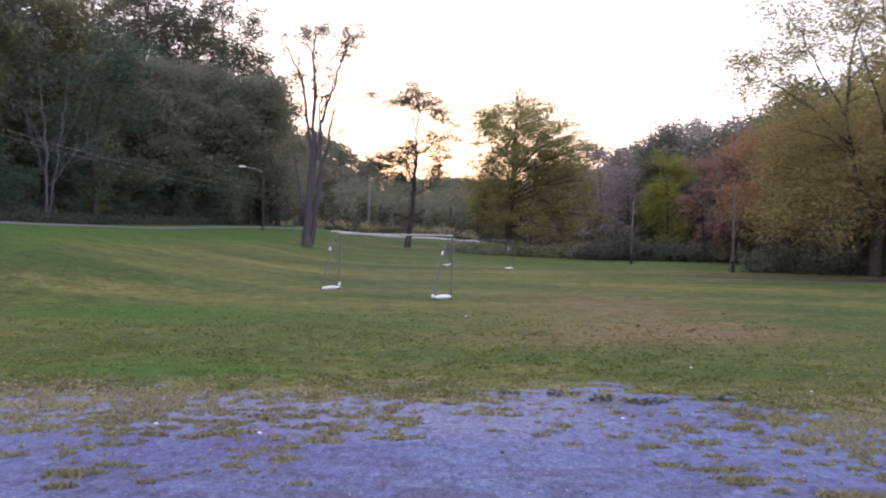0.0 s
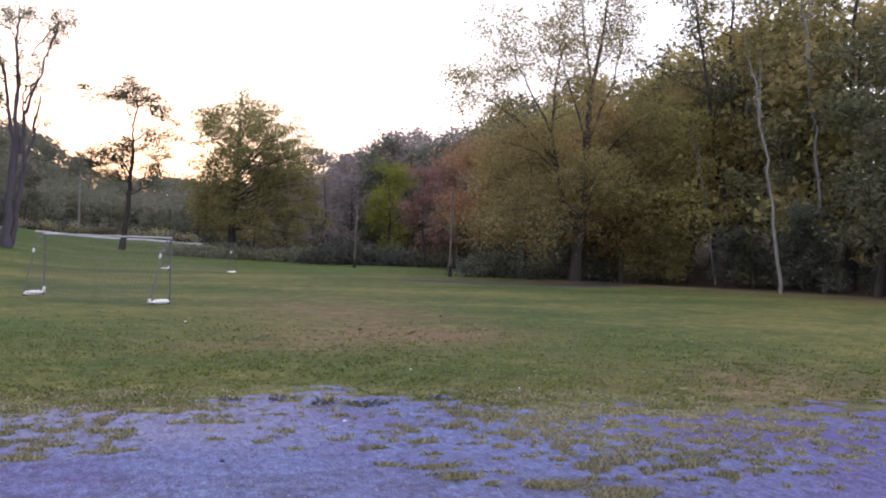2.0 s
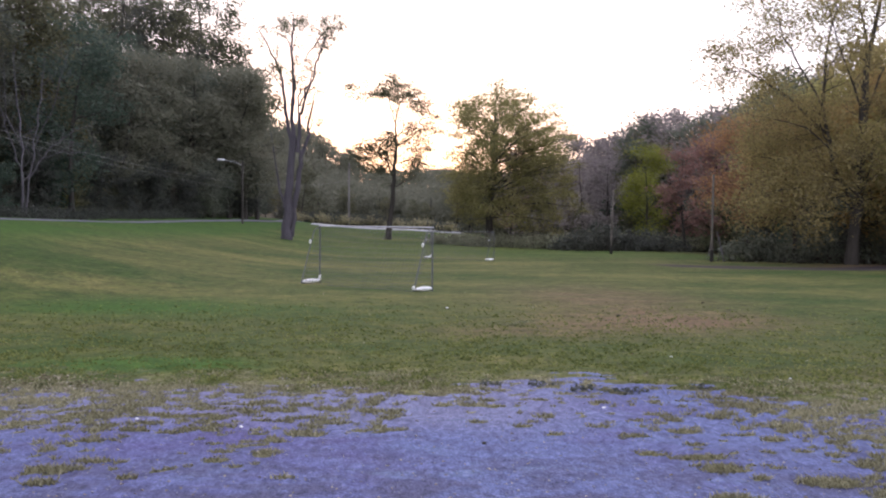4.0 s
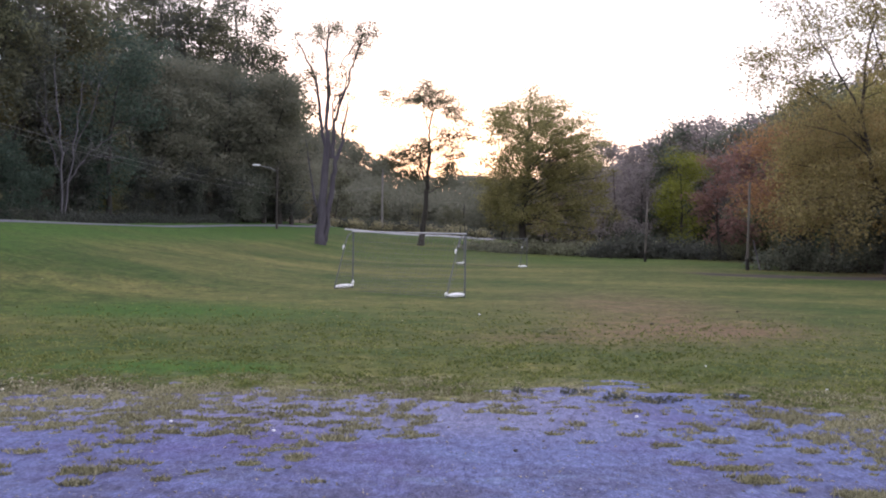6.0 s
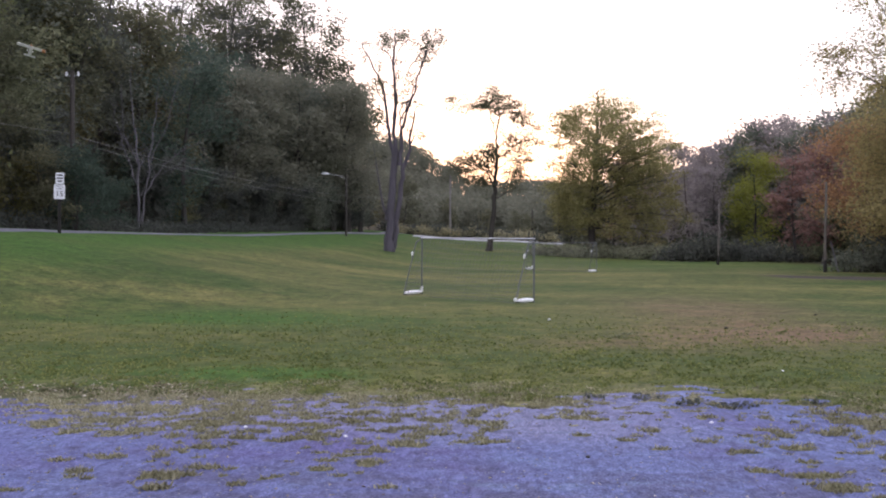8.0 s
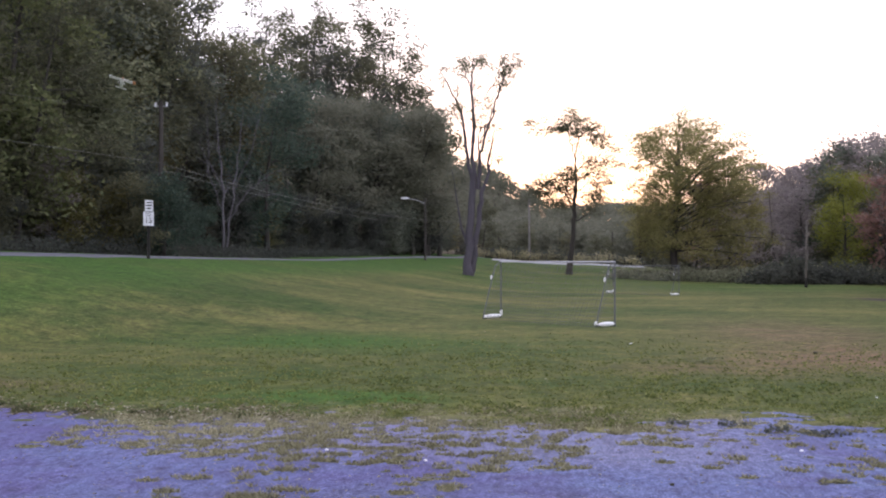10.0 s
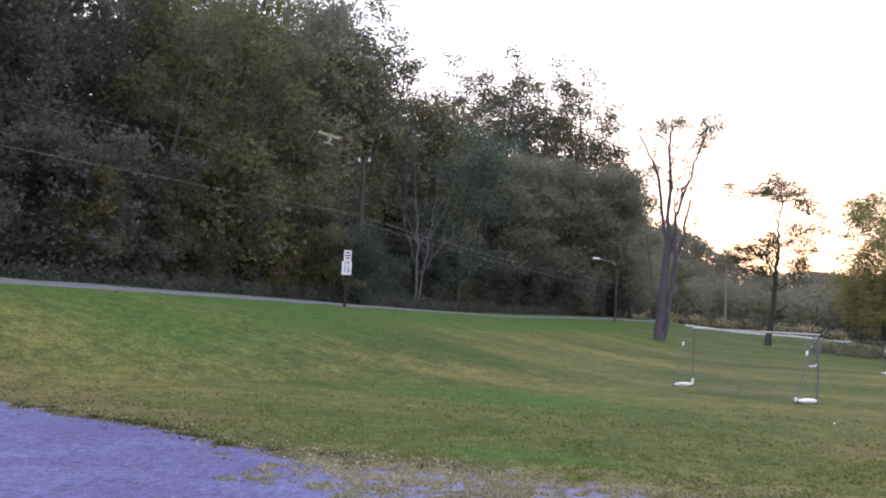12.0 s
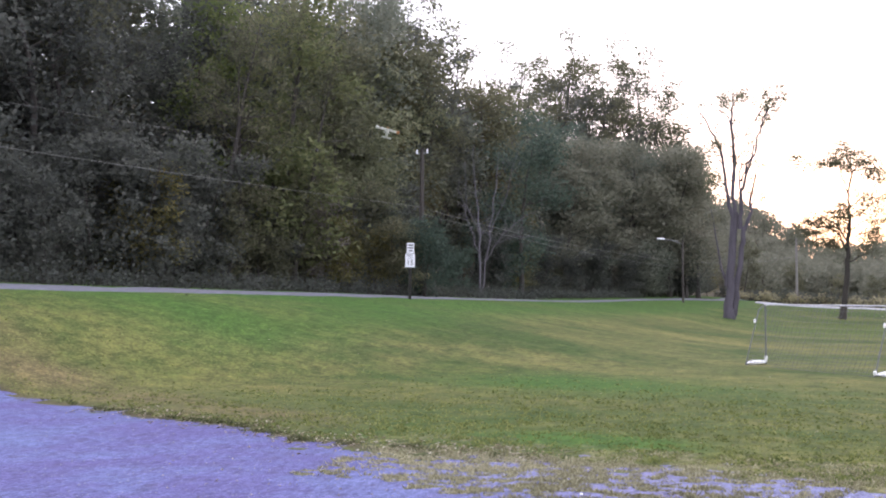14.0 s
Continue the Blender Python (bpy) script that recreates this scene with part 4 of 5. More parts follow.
# large spreading tree at the edge of the right-hand woods
SPREAD = [
    ([(0, 0, -0.4), (0.25, 0, 1.5), (0.5, 0, 4.0), (0.8, 0.1, 8.3), (0.9, 0.1, 12.2), (1.6, 0, 15.5), (2.0, 0.2, 20.0)], [0.46, 0.34, 0.29, 0.22, 0.15, 0.09, 0.03], 0.9),
    ([(0.9, 0.1, 12.0), (0.2, -0.4, 15.0), (-0.3, -0.6, 19.5)], [0.079, 0.058, 0.014], 1.35),
    ([(0.35, 0, 3.0), (-0.9, 0.4, 6.0), (-1.6, 0.6, 9.5), (-1.4, 0.6, 12.0), (-0.9, 0.4, 15.0), (-1.8, 0.4, 18.5)], [0.144, 0.115, 0.094, 0.072, 0.050, 0.014], 1.35),
    ([(-1.5, 0.6, 9.0), (-3.2, 0.2, 12.0), (-4.5, -0.2, 14.0), (-5.8, -0.3, 15.6)], [0.065, 0.050, 0.036, 0.014], 1.35),
    ([(-1.2, 0.5, 7.5), (-3.5, 1.0, 10.0), (-6.0, 1.2, 11.5), (-7.2, 1.2, 11.4)], [0.072, 0.050, 0.036, 0.014], 1.35),
    ([(0.85, 0.1, 9.0), (2.4, 0.6, 12.0), (3.2, 0.8, 15.0), (3.8, 0.8, 18.0)], [0.079, 0.058, 0.043, 0.014], 1.35),
    ([(0.8, 0, 7.0), (3.0, -0.8, 9.5), (5.0, -1.0, 11.2)], [0.072, 0.050, 0.014], 1.22),
    ([(0.7, 0, 6.0), (-0.5, -2.0, 9.0), (-2.2, -3.0, 12.5), (-3.0, -3.2, 15.0)], [0.072, 0.058, 0.036, 0.014], 1.22),
    ([(0.5, 0, 4.2), (-2.5, 1.0, 6.0), (-5.2, 1.4, 6.4)], [0.072, 0.043, 0.014], 1.20),
    ([(0.6, 0, 4.8), (3.4, -1.0, 6.3), (5.8, -1.2, 6.4)], [0.072, 0.043, 0.014], 1.20),
    ([(0.5, 0, 4.0), (0.2, -2.2, 5.6), (-0.8, -4.2, 6.2)], [0.065, 0.043, 0.014], 1.20),
    ([(0.5, 0, 3.6), (-2.8, -1.0, 4.6), (-5.8, -1.6, 4.0)], [0.065, 0.036, 0.014], 1.30),
    ([(0.5, 0, 3.4), (-2.2, -2.0, 3.9), (-4.2, -3.0, 2.9)], [0.058, 0.036, 0.014], 1.30),
    ([(0.5, 0, 3.6), (2.6, -1.6, 4.6), (4.6, -2.4, 3.9)], [0.058, 0.036, 0.014], 1.30),
    ([(0.6, 0, 5.2), (-3.0, -0.6, 8.0), (-6.4, -0.8, 8.6)], [0.065, 0.036, 0.014], 1.20),
    ([(0.7, 0, 6.2), (2.8, -0.6, 8.2), (4.8, -0.6, 8.6)], [0.065, 0.036, 0.014], 1.20),
]
wood, leaves = hero(SPREAD, 44, 2.2, 16, 36, 0.095, 0.46, 0.25, 4)
place(tree_thing("spreading_tree", wood, leaves, MAT_BARK_DARK, MAT_LEAF["ochre"], "large open-crowned tree with thinning yellow-brown leaves"), 24.35, 60.5)

# bare grey tree beyond the lane
BARE = [
    ([(0, 0, -0.3), (0.05, 0, 2.0), (0.1, 0, 4.6), (-0.3, 0, 7.5), (-0.5, 0.1, 11.4)], [0.105, 0.087, 0.068, 0.043, 0.012], 1.0),
    ([(0.2, 0.1, -0.3), (0.5, 0, 2.4), (0.9, 0, 5.0), (1.3, 0.1, 8.0), (1.5, 0, 10.6)], [0.081, 0.062, 0.050, 0.031, 0.012], 1.0),
    ([(0.05, 0, 3.2), (-0.9, 0.2, 5.2), (-1.6, 0.2, 7.4), (-2.0, 0.1, 9.0)], [0.050, 0.037, 0.025, 0.009], 0.9),
    ([(0.5, 0, 2.6), (1.5, 0.2, 4.2), (2.9, 0.2, 5.4), (4.8, 0.1, 6.4)], [0.056, 0.043, 0.031, 0.009], 1.0),
    ([(0.9, 0, 4.8), (1.9, -0.2, 6.8), (2.6, -0.2, 9.0), (3.0, -0.1, 10.8)], [0.043, 0.031, 0.022, 0.009], 0.9),
    ([(1.2, 0.2, 3.8), (2.6, 0.3, 4.4), (4.2, 0.2, 4.2)], [0.031, 0.022, 0.009], 0.7),
    ([(0.1, 0, 4.4), (-0.8, -0.2, 6.6), (-1.1, -0.2, 10.0)], [0.037, 0.028, 0.009], 0.8),
]
wood, leaves = hero(BARE, 45, 2.0, 9, 1, 0.05, 0.3, 0.25, 3)
place(tree_thing("bare_tree", wood, None, MAT_BARK_GREY, None, "leafless pale grey tree in front of dark woods"), -22.75, 68.5)

# amber trees round the spreading tree
for seed_, az_, dist_, h_, tint_ in ((4411, 21.6, 63.0, 9.5, "ochre"), (4412, 27.2, 61.0, 10.0, "gold"), (4413, 19.0, 67.0, 9.0, "rust")):
    (w1, q1), (l1, f1) = grow_tree(seed_, h_, 0.16, 0.26, 0.42, 16, 6, 34, 0.11, 0.75, 1, (0, 0), 0.25)
    place(tree_thing("amber_tree", (w1, q1), (l1, f1), MAT_BARK_DARK, MAT_LEAF[tint_], "amber-leaved tree branching low at the field edge", group="amber trees"), az_, dist_)

# pale slanting birch
BIRCH = [
    ([(0, 0, -0.3), (-0.47, 0, 2.5), (-0.90, 0, 5.5), (-1.25, 0, 7.5), (-1.98, 0, 10.5), (-2.6, 0, 13.0)], [0.10, 0.085, 0.07, 0.06, 0.045, 0.015], 0.5),
    ([(-1.57, 0, 8.8), (-1.4, 0.3, 10.5), (-1.5, 0.2, 12.4)], [0.05, 0.035, 0.02], 0.6),
]
wood, leaves = hero(BIRCH, 46, 1.2, 8, 8, 0.18, 0.3, 0.6, 2)
place(tree_thing("birch_tree", wood, leaves, MAT_BIRCH, MAT_LEAF["yellow"], "slim pale birch leaning at the edge of the woods"), 36.2, 51.5)


for az_, dist_, size_, turn_ in ((38.5, 56.5, 1.3, 20), (32.6, 60.5, 0.8, -15), (39.2, 57.5, 1.2, 200)):
    place(copy_thing(scene.objects["birch_tree"], Matrix()), az_, dist_, turn_, size_)


# ---- the woods: a few kinds of tree, copied with their own turn and size ----
def kind_of_tree(name, seed, colour, label, **shape):
    wood, leaves = grow_tree(seed, **shape)
    return tree_thing(name, wood, leaves, shape_bark[colour], MAT_LEAF[colour], label, "tree", "woods")


shape_bark = {c: MAT_BARK_DARK for c in MAT_LEAF}
TALL = dict(height=16.0, radius=0.26, crown_from=0.12, spread=0.27, limbs=18, twigs=4, per=34, leaf=0.172, sigma=0.75, lift=0.35)
FAR = dict(height=16.0, radius=0.26, crown_from=0.14, spread=0.27, limbs=15, twigs=4, per=15, leaf=0.285, sigma=0.80, lift=0.35, sides=3)
OPEN = dict(height=18.0, radius=0.26, crown_from=0.35, spread=0.25, limbs=13, twigs=5, per=20, leaf=0.17, sigma=0.6, lift=0.5)
AIRY = dict(height=20.0, radius=0.26, crown_from=0.45, spread=0.26, limbs=13, twigs=5, per=13, leaf=0.15, sigma=0.42, lift=0.5)
LOW = dict(height=8.0, radius=0.13, crown_from=0.08, spread=0.40, limbs=9, twigs=5, per=20, leaf=0.165, sigma=0.55, forks=2, lift=0.25)
KINDS = {
    "dark": [kind_of_tree("forest_tree", 51, "dark", "tall dark green broadleaf tree in the woods", **TALL), kind_of_tree("forest_tree", 52, "dark", "tall dark green broadleaf tree in the woods", **OPEN)],
    "olive": [kind_of_tree("forest_tree", 53, "olive", "tall olive-green broadleaf tree in the woods", **TALL), kind_of_tree("forest_tree", 54, "olive", "tall olive-green broadleaf tree in the woods", **OPEN)],
    "green": [kind_of_tree("forest_tree", 55, "green", "mid-green broadleaf tree in the woods", **TALL)],
    "amber": [kind_of_tree("forest_tree", 56, "amber", "amber autumn tree at the edge of the woods", **TALL)],
    "red": [kind_of_tree("forest_tree", 57, "red", "red-brown autumn tree at the edge of the woods", **FAR)],
    "lime": [kind_of_tree("forest_tree", 58, "lime", "yellow-green autumn tree at the edge of the woods", **TALL)],
    # the first variant's leaf colour carries the haze of the far rows
    "darkfar": [kind_of_tree("forest_tree", 68, "grey", "tall tree deep in the woods, haze in its grey-green leaves", **FAR), kind_of_tree("forest_tree", 69, "olive", "tall olive tree deep in the woods", **FAR)],
    "hazefar": [kind_of_tree("forest_tree", 78, "dusk", "tall tree at the end of the woods, paled by painted haze", **dict(FAR, per=32, leaf=0.2)), kind_of_tree("forest_tree", 79, "dusk", "tall grey-green tree at the end of the woods, haze in its leaf colour", **dict(FAR, per=32, leaf=0.2))],
    "clumpy": [kind_of_tree("forest_tree", 82, "olive", "tall open-crowned tree with clumped leaves over the woods", **dict(AIRY, per=18, leaf=0.165, sigma=0.44, limbs=11)), kind_of_tree("forest_tree", 83, "dark", "tall open-crowned tree with clumped leaves over the woods", **dict(AIRY, per=17, leaf=0.165, sigma=0.44, limbs=11))],
    "umber": [kind_of_tree("forest_tree", 84, "umber", "dull brownish autumn tree in the woods", **TALL)],
    "goldtall": [kind_of_tree("forest_tree", 85, "gold", "golden green tree at the edge of the woods", **TALL)],
    "airygold": [kind_of_tree("forest_tree", 80, "ochre", "tall thin-crowned ochre tree rising over the woods", **dict(AIRY, per=12, crown_from=0.5))],
    "fresh": [kind_of_tree("forest_tree", 81, "fresh", "bright green broadleaf tree in the woods", **TALL)],
    "airy": [kind_of_tree("forest_tree", 63, "olive", "tall thin-crowned tree rising over the woods", **AIRY), kind_of_tree("forest_tree", 64, "dark", "tall thin-crowned tree rising over the woods", **AIRY)],
    "goldfar": [kind_of_tree("forest_tree", 70, "gold", "golden green autumn tree on the wooded slope", **FAR), kind_of_tree("forest_tree", 71, "ochre", "ochre autumn tree on the wooded slope", **FAR)],
    "cool": [kind_of_tree("forest_tree", 73, "grey", "tall grey-green broadleaf tree in the woods", **TALL), kind_of_tree("forest_tree", 74, "dark", "tall dark green broadleaf tree in the woods", **TALL)],
    "sage": [kind_of_tree("forest_tree", 65, "sage", "pale green broadleaf tree before the woods", **TALL)],
    "hazed_plum": [kind_of_tree("forest_tree", 66, "hazed_plum", "purple autumn tree in the woods, greyed by painted haze", **FAR)],
    "tealtall": [kind_of_tree("forest_tree", 67, "teal", "rounded bluish green tree behind a bare one", **TALL)],
    "yellow": [kind_of_tree("young_tree", 59, "yellow", "young yellow-leaved tree under the woods", **LOW)],
    "teal": [kind_of_tree("young_tree", 60, "teal", "bluish green young tree at the woods' edge", **LOW)],
    "grove": [kind_of_tree("young_tree", 75, "grey", "low grey-green young tree under the woods", **LOW), kind_of_tree("young_tree", 76, "sage", "low pale green young tree under the woods", **LOW)],
    "scrub": [kind_of_tree("young_tree", 61, "olive", "low olive young tree under the woods", **LOW), kind_of_tree("young_tree", 62, "dark", "low dark young tree under the woods", **LOW)],
}
USED = set()


def plant(kind, x, y, size, turn, which=0):
    src = KINDS[kind][which % len(KINDS[kind])]
    m = pose(x, y, ground_at(x, y) - 0.1, 0, 0, turn)
    if src.name not in USED:
        USED.add(src.name)
        src.matrix_basis = m @ Matrix.Diagonal((size, size, size, 1))
        return src
    src_scale = tuple(src.scale)
    src.scale = (size, size, size)
    made = copy_thing(src, m)
    src.scale = src_scale
    return made


wr = random.Random(7)
# left woods, three rows up the slope
for row, back in enumerate((5.0, 9.6, 15.3, 22.0)):
    y = 17.0 + row * 2.0
    while y < (134 if row < 3 else 70):
        x = float(wood_edge_left(y)) - back + wr.uniform(-1.4, 1.4)
        near = y < 75
        kind = wr.choices(("dark", "cool", "olive"), (3, 5, 1.2) if y > 42 else (6, 1, 1.5))[0]
        if not near or row > 1:
            kind = "darkfar"
        size = wr.uniform(0.78, 1.05) + 0.08 * row + 0.22 * float(smooth(y, 60, 115))
        dist = math.hypot(x, y)
        side = -math.degrees(math.atan2(x, y))
        if 9.0 < side < 27.4:
            top = 12.0 if side > 23.2 else 9.2 + 0.09 * (side - 10)
            size = min(size, (EYE + dist * math.tan(radians(top)) - ground_at(x, y)) / 16.5)
        plant(kind, x, y, size, wr.uniform(0, 360), wr.randrange(2) if kind != "darkfar" else int(wr.random() < 0.2))
        y += wr.uniform(3.8, 6.2) * (1.0 if near else 1.35)
# undergrowth along the lane
y = 18.0
while y < 132:
    if 55 < y < 68:
        y += 4
        continue
    x = float(wood_edge_left(y)) + wr.uniform(-0.6, 1.0)
    kind = wr.choices(("scrub", "yellow", "teal", "grove"), (6, 0.6 if y > 42 else 0, 0.6 if y > 45 else 0, 1.5 if y > 45 else 0))[0]
    plant(kind, x, y, wr.uniform(0.45, 0.85), wr.uniform(0, 360), int(wr.random() < 0.75) if kind == "scrub" else 0)
    y += wr.uniform(1.3, 2.3) * (1.0 if y < 70 else 1.5)

# right woods, three rows
for row, back in enumerate((2.0, 6.5, 11.5, 17.0)):
    y = 27.0 + row * 2.0
    while y < 165:
        x = float(wood_edge_right(y)) + back + wr.uniform(-1.5, 1.5)
        if row == 0 and 80 < y < 112:
            y += 4
            continue
        if y > 100:
            kind = wr.choice(("hazed_plum", "hazed_plum", "dark", "olive"))
        elif row == 0 and 56 < y <= 76:
            kind = "amber"
        else:
            kind = wr.choices(("olive", "goldtall", "green", "sage"), (0.7, 4, 1, 3) if y > 42 else (3, 1, 2, 5))[0]
        if kind != "hazed_plum" and (row > 1 or y > 80):
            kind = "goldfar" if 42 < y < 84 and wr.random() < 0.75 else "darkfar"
        size = wr.uniform(0.66, 0.86) + 0.04 * row + (0.12 if y > 75 else 0) - 0.10 * float(1 - smooth(y, 40, 56))
        plant(kind, x, y, size, wr.uniform(0, 360), wr.randrange(2))
        y += wr.uniform(4.0, 6.4) * (1.0 if y < 80 else 1.3)
y = 28.0
while y < 150:
    x = float(wood_edge_right(y)) + wr.uniform(-1.0, 0.8)
    kind = wr.choices(("scrub", "yellow", "teal", "grove"), (5, 1, 1.2, 2))[0]
    plant(kind, x, y, wr.uniform(0.35, 0.7), wr.uniform(0, 360), wr.randrange(2))
    y += wr.uniform(1.6, 3.0)

# airy crowns that rise over both woods
for y, back in ((74, 9), (40, 20), (48, 17)):
    plant("airy", float(wood_edge_left(y)) - back, y, wr.uniform(0.95, 1.15), wr.uniform(0, 360), wr.randrange(2))
for y, back in ((30, 11), (42, 9), (50, 6)):
    plant("airy", float(wood_edge_right(y)) + back, y, wr.uniform(0.85, 1.0), wr.uniform(0, 360), wr.randrange(2))
# trees that stand out by their colour
for kind, az_, dist_, size in (("lime", 13.2, 100, 0.70), ("lime", 14.2, 104, 0.55), ("red", 15.5, 94, 0.62), ("red", 16.9, 88, 0.62), ("red", 18.0, 92, 0.68), ("hazed_plum", 11.0, 118, 0.76), ("hazed_plum", 12.3, 124, 0.84), ("hazed_plum", 9.6, 128, 0.7), ("airy", 12.0, 130, 0.70), ("airy", 14.0, 125, 0.72),
                               ("fresh", -35.2, 53, 1.05), ("sage", -30.4, 63.5, 1.08), ("sage", -31.4, 59.5, 0.72), ("sage", -29.2, 60.5, 0.62), ("umber", -28.0, 69, 1.05), ("sage", -32.4, 61, 1.0), ("airy", -38.4, 48.5, 0.72), ("airy", -36.3, 50, 0.66), ("airy", -33.9, 52.5, 0.7), ("hazed_plum", -31.6, 54, 0.3), ("yellow", -43.0, 43.5, 0.6), ("scrub", -27.3, 56.6, 0.55), ("teal", -26.0, 57.0, 0.55), ("tealtall", -20.2, 78, 0.95), ("scrub", -43.8, 44.0, 0.6), ("yellow", -28.9, 57.0, 0.52), ("teal", -25.4, 63.5, 0.5), ("teal", -24.2, 65.0, 0.42), ("teal", -26.4, 62.5, 0.36), ("green", -37.8, 54, 0.85), ("cool", -17.0, 100, 1.1), ("darkfar", -13.4, 122, 1.15), ("olive", -29.2, 68, 1.15), ("cool", -31.8, 65, 1.15), ("airy", -33.5, 60, 1.1), ("airy", 33.6, 62, 1.0), ("dark", -48.5, 44, 0.95), ("dark", -47.0, 45, 0.85)):
    x_, y_ = polar(az_, dist_)
    plant(kind, x_, y_, size, wr.uniform(0, 360), 0)

# trees whose tops make the skyline of both slopes
for az_, dist_, el_, kind, which in ((-9.9, 116, 8.6, "hazefar", 0), (-10.6, 113, 9.3, "hazefar", 1), (-11.5, 111, 9.4, "hazefar", 0), (-12.5, 109, 9.6, "hazefar", 0), (-13.6, 107, 9.4, "hazefar", 1), (-14.9, 104, 9.8, "hazefar", 0), (-16.3, 101, 10.0, "hazefar", 0), (-17.6, 96, 10.4, "hazefar", 0),
                                     (-22.8, 84, 15.4, "olive", 0), (-21.9, 86, 13.4, "umber", 0), (-21.2, 104, 14.3, "clumpy", 1), (-19.6, 112, 13.7, "clumpy", 0), (-18.4, 116, 14.1, "clumpy", 1), (-17.2, 118, 13.5, "clumpy", 0), (-16.1, 121, 13.9, "clumpy", 1), (-14.9, 124, 13.4, "clumpy", 0), (-13.6, 127, 13.1, "clumpy", 1), (-12.5, 128, 12.7, "clumpy", 0), (-11.3, 130, 11.4, "clumpy", 1), (-20.2, 106, 14.7, "clumpy", 0), (-19.0, 109, 13.7, "clumpy", 1), (-17.8, 112, 15.0, "clumpy", 0), (-16.6, 115, 13.7, "clumpy", 1), (-15.6, 118, 14.7, "clumpy", 0), (-14.3, 121, 13.3, "clumpy", 1), (-13.0, 124, 14.3, "clumpy", 0), (-12.0, 127, 12.0, "clumpy", 1), (-10.8, 117, 12.8, "airy", 0),
                                     (-28.3, 72, 17.0, "clumpy", 1), (-29.3, 71, 16.2, "umber", 0), (-26.8, 76, 17.4, "clumpy", 0), (-25.2, 79, 16.6, "clumpy", 1), (-29.6, 68, 18.5, "clumpy", 0), (-27.6, 74, 18.2, "clumpy", 0), (-26.0, 78, 17.2, "clumpy", 1), (-24.6, 82, 15.6, "clumpy", 0), (-28.6, 70, 16.5, "sage", 0), 
                                     (26.6, 74, 10.6, "goldfar", 1), (28.6, 71, 11.5, "goldfar", 0), (30.4, 73, 12.6, "goldfar", 0), (32.4, 68, 13.5, "goldfar", 1), (34.2, 66, 14.0, "goldfar", 0), (36.0, 62, 14.5, "goldfar", 1), (37.8, 60, 15.0, "goldfar", 0), (39.6, 57, 15.4, "goldfar", 1), (33.8, 66, 17.5, "airygold", 0), (36.4, 63, 21.0, "airygold", 0), (38.0, 60, 18.0, "airygold", 0), (39.8, 58, 19.0, "airygold", 0), (41.2, 54, 14.2, "sage", 0), (43.0, 50, 15.0, "olive", 0)):
    x_, y_ = polar(az_, dist_)
    plant(kind, x_, y_, (EYE + dist_ * math.tan(radians(el_)) - ground_at(x_, y_)) / (20.5 if kind in ("airy", "airygold", "clumpy") else 18.5 if which and kind in ("dark", "olive") else 16.5), wr.uniform(0, 360), which)

# trees behind the brush at the end of the field
for x, y, kind, size in ((12, 132, "hazed_plum", 0.7), (17, 138, "hazed_plum", 0.75), (22, 146, "hazed_plum", 0.95), (7, 140, "darkfar", 0.30), (0, 146, "darkfar", 0.26), (-6, 150, "darkfar", 0.30), (-12, 152, "darkfar", 0.38), (-19, 146, "darkfar", 0.55), (-2, 156, "darkfar", 0.3), (10, 150, "dark", 0.6), (16, 156, "red", 0.95), (24, 160, "dark", 1.05)):
    plant(kind, x, y, size, wr.uniform(0, 360), 1)


# ---- brush along the end of the field ----
def build_brush(name, spots, colour, label, seed, leaf=0.16):
    rng = np.random.default_rng(seed)
    anchors, stems = [], []
    for x, y, w, h in spots:
        z = ground_at(x, y)
        for _ in range(int(26 * w)):
            a, r = rng.uniform(0, 2 * np.pi), w * math.sqrt(rng.uniform())
            top = h * (1 - (r / w) ** 2) ** 0.5 * rng.uniform(0.25, 1.0)
            px_, py_ = x + r * math.cos(a), y + r * 0.6 * math.sin(a)
            anchors.append((px_, py_, z + top))
            stems.append(([(px_, py_, z - 0.1), (px_ + rng.normal(0, 0.1), py_, z + top)], [0.02, 0.008]))
    thing = tagged(new(name), label, "brush", kind="stuff")
    part_mesh("stems", mesh_of("stems", *tube_arrays(stems, 3), MAT_BARK_DARK), thing)
    part_mesh("leaves", mesh_of("leaves", *leaf_arrays(rng, np.array(anchors), 15, 0.34, leaf, 0.8), MAT_LEAF[colour]), thing)


br = random.Random(21)
build_brush("brush_bank", [(polar(a, 97 + br.uniform(-2, 2))[0], polar(a, 97 + br.uniform(-2, 2))[1], br.uniform(0.8, 3.4), br.uniform(0.4, 1.15) + 0.05 * a) for a in np.arange(1.5, 16.5, 0.6)], "brush", "thick grey-green brush along the end of the field", 71)
build_brush("dark_brush", [(polar(a, 93 + br.uniform(-2, 2))[0], polar(a, 93 + br.uniform(-2, 2))[1], br.uniform(2.0, 3.2), br.uniform(1.6, 2.6)) for a in np.arange(9.2, 14.5, 0.7)], "dark", "dark bramble mound at the edge of the field", 72)
build_brush("edge_brush", [(*polar(a, 63.5 + br.uniform(-1.2, 1.2)), br.uniform(1.2, 2.2), br.uniform(1.2, 2.5)) for a in np.arange(18.6, 26.4, 0.75) if abs(a - 24.3) > 0.6], "grey", "dull grey-green bushes under the amber trees", 76, 0.13)
build_brush("low_brush", [(polar(a, 129 + br.uniform(-2, 2))[0], polar(a, 129 + br.uniform(-2, 2))[1], br.uniform(1.2, 2.6), br.uniform(0.9, 1.9)) for a in np.arange(-8.4, 2.0, 0.7)], "dark", "low dark green brush along the end of the field", 75)
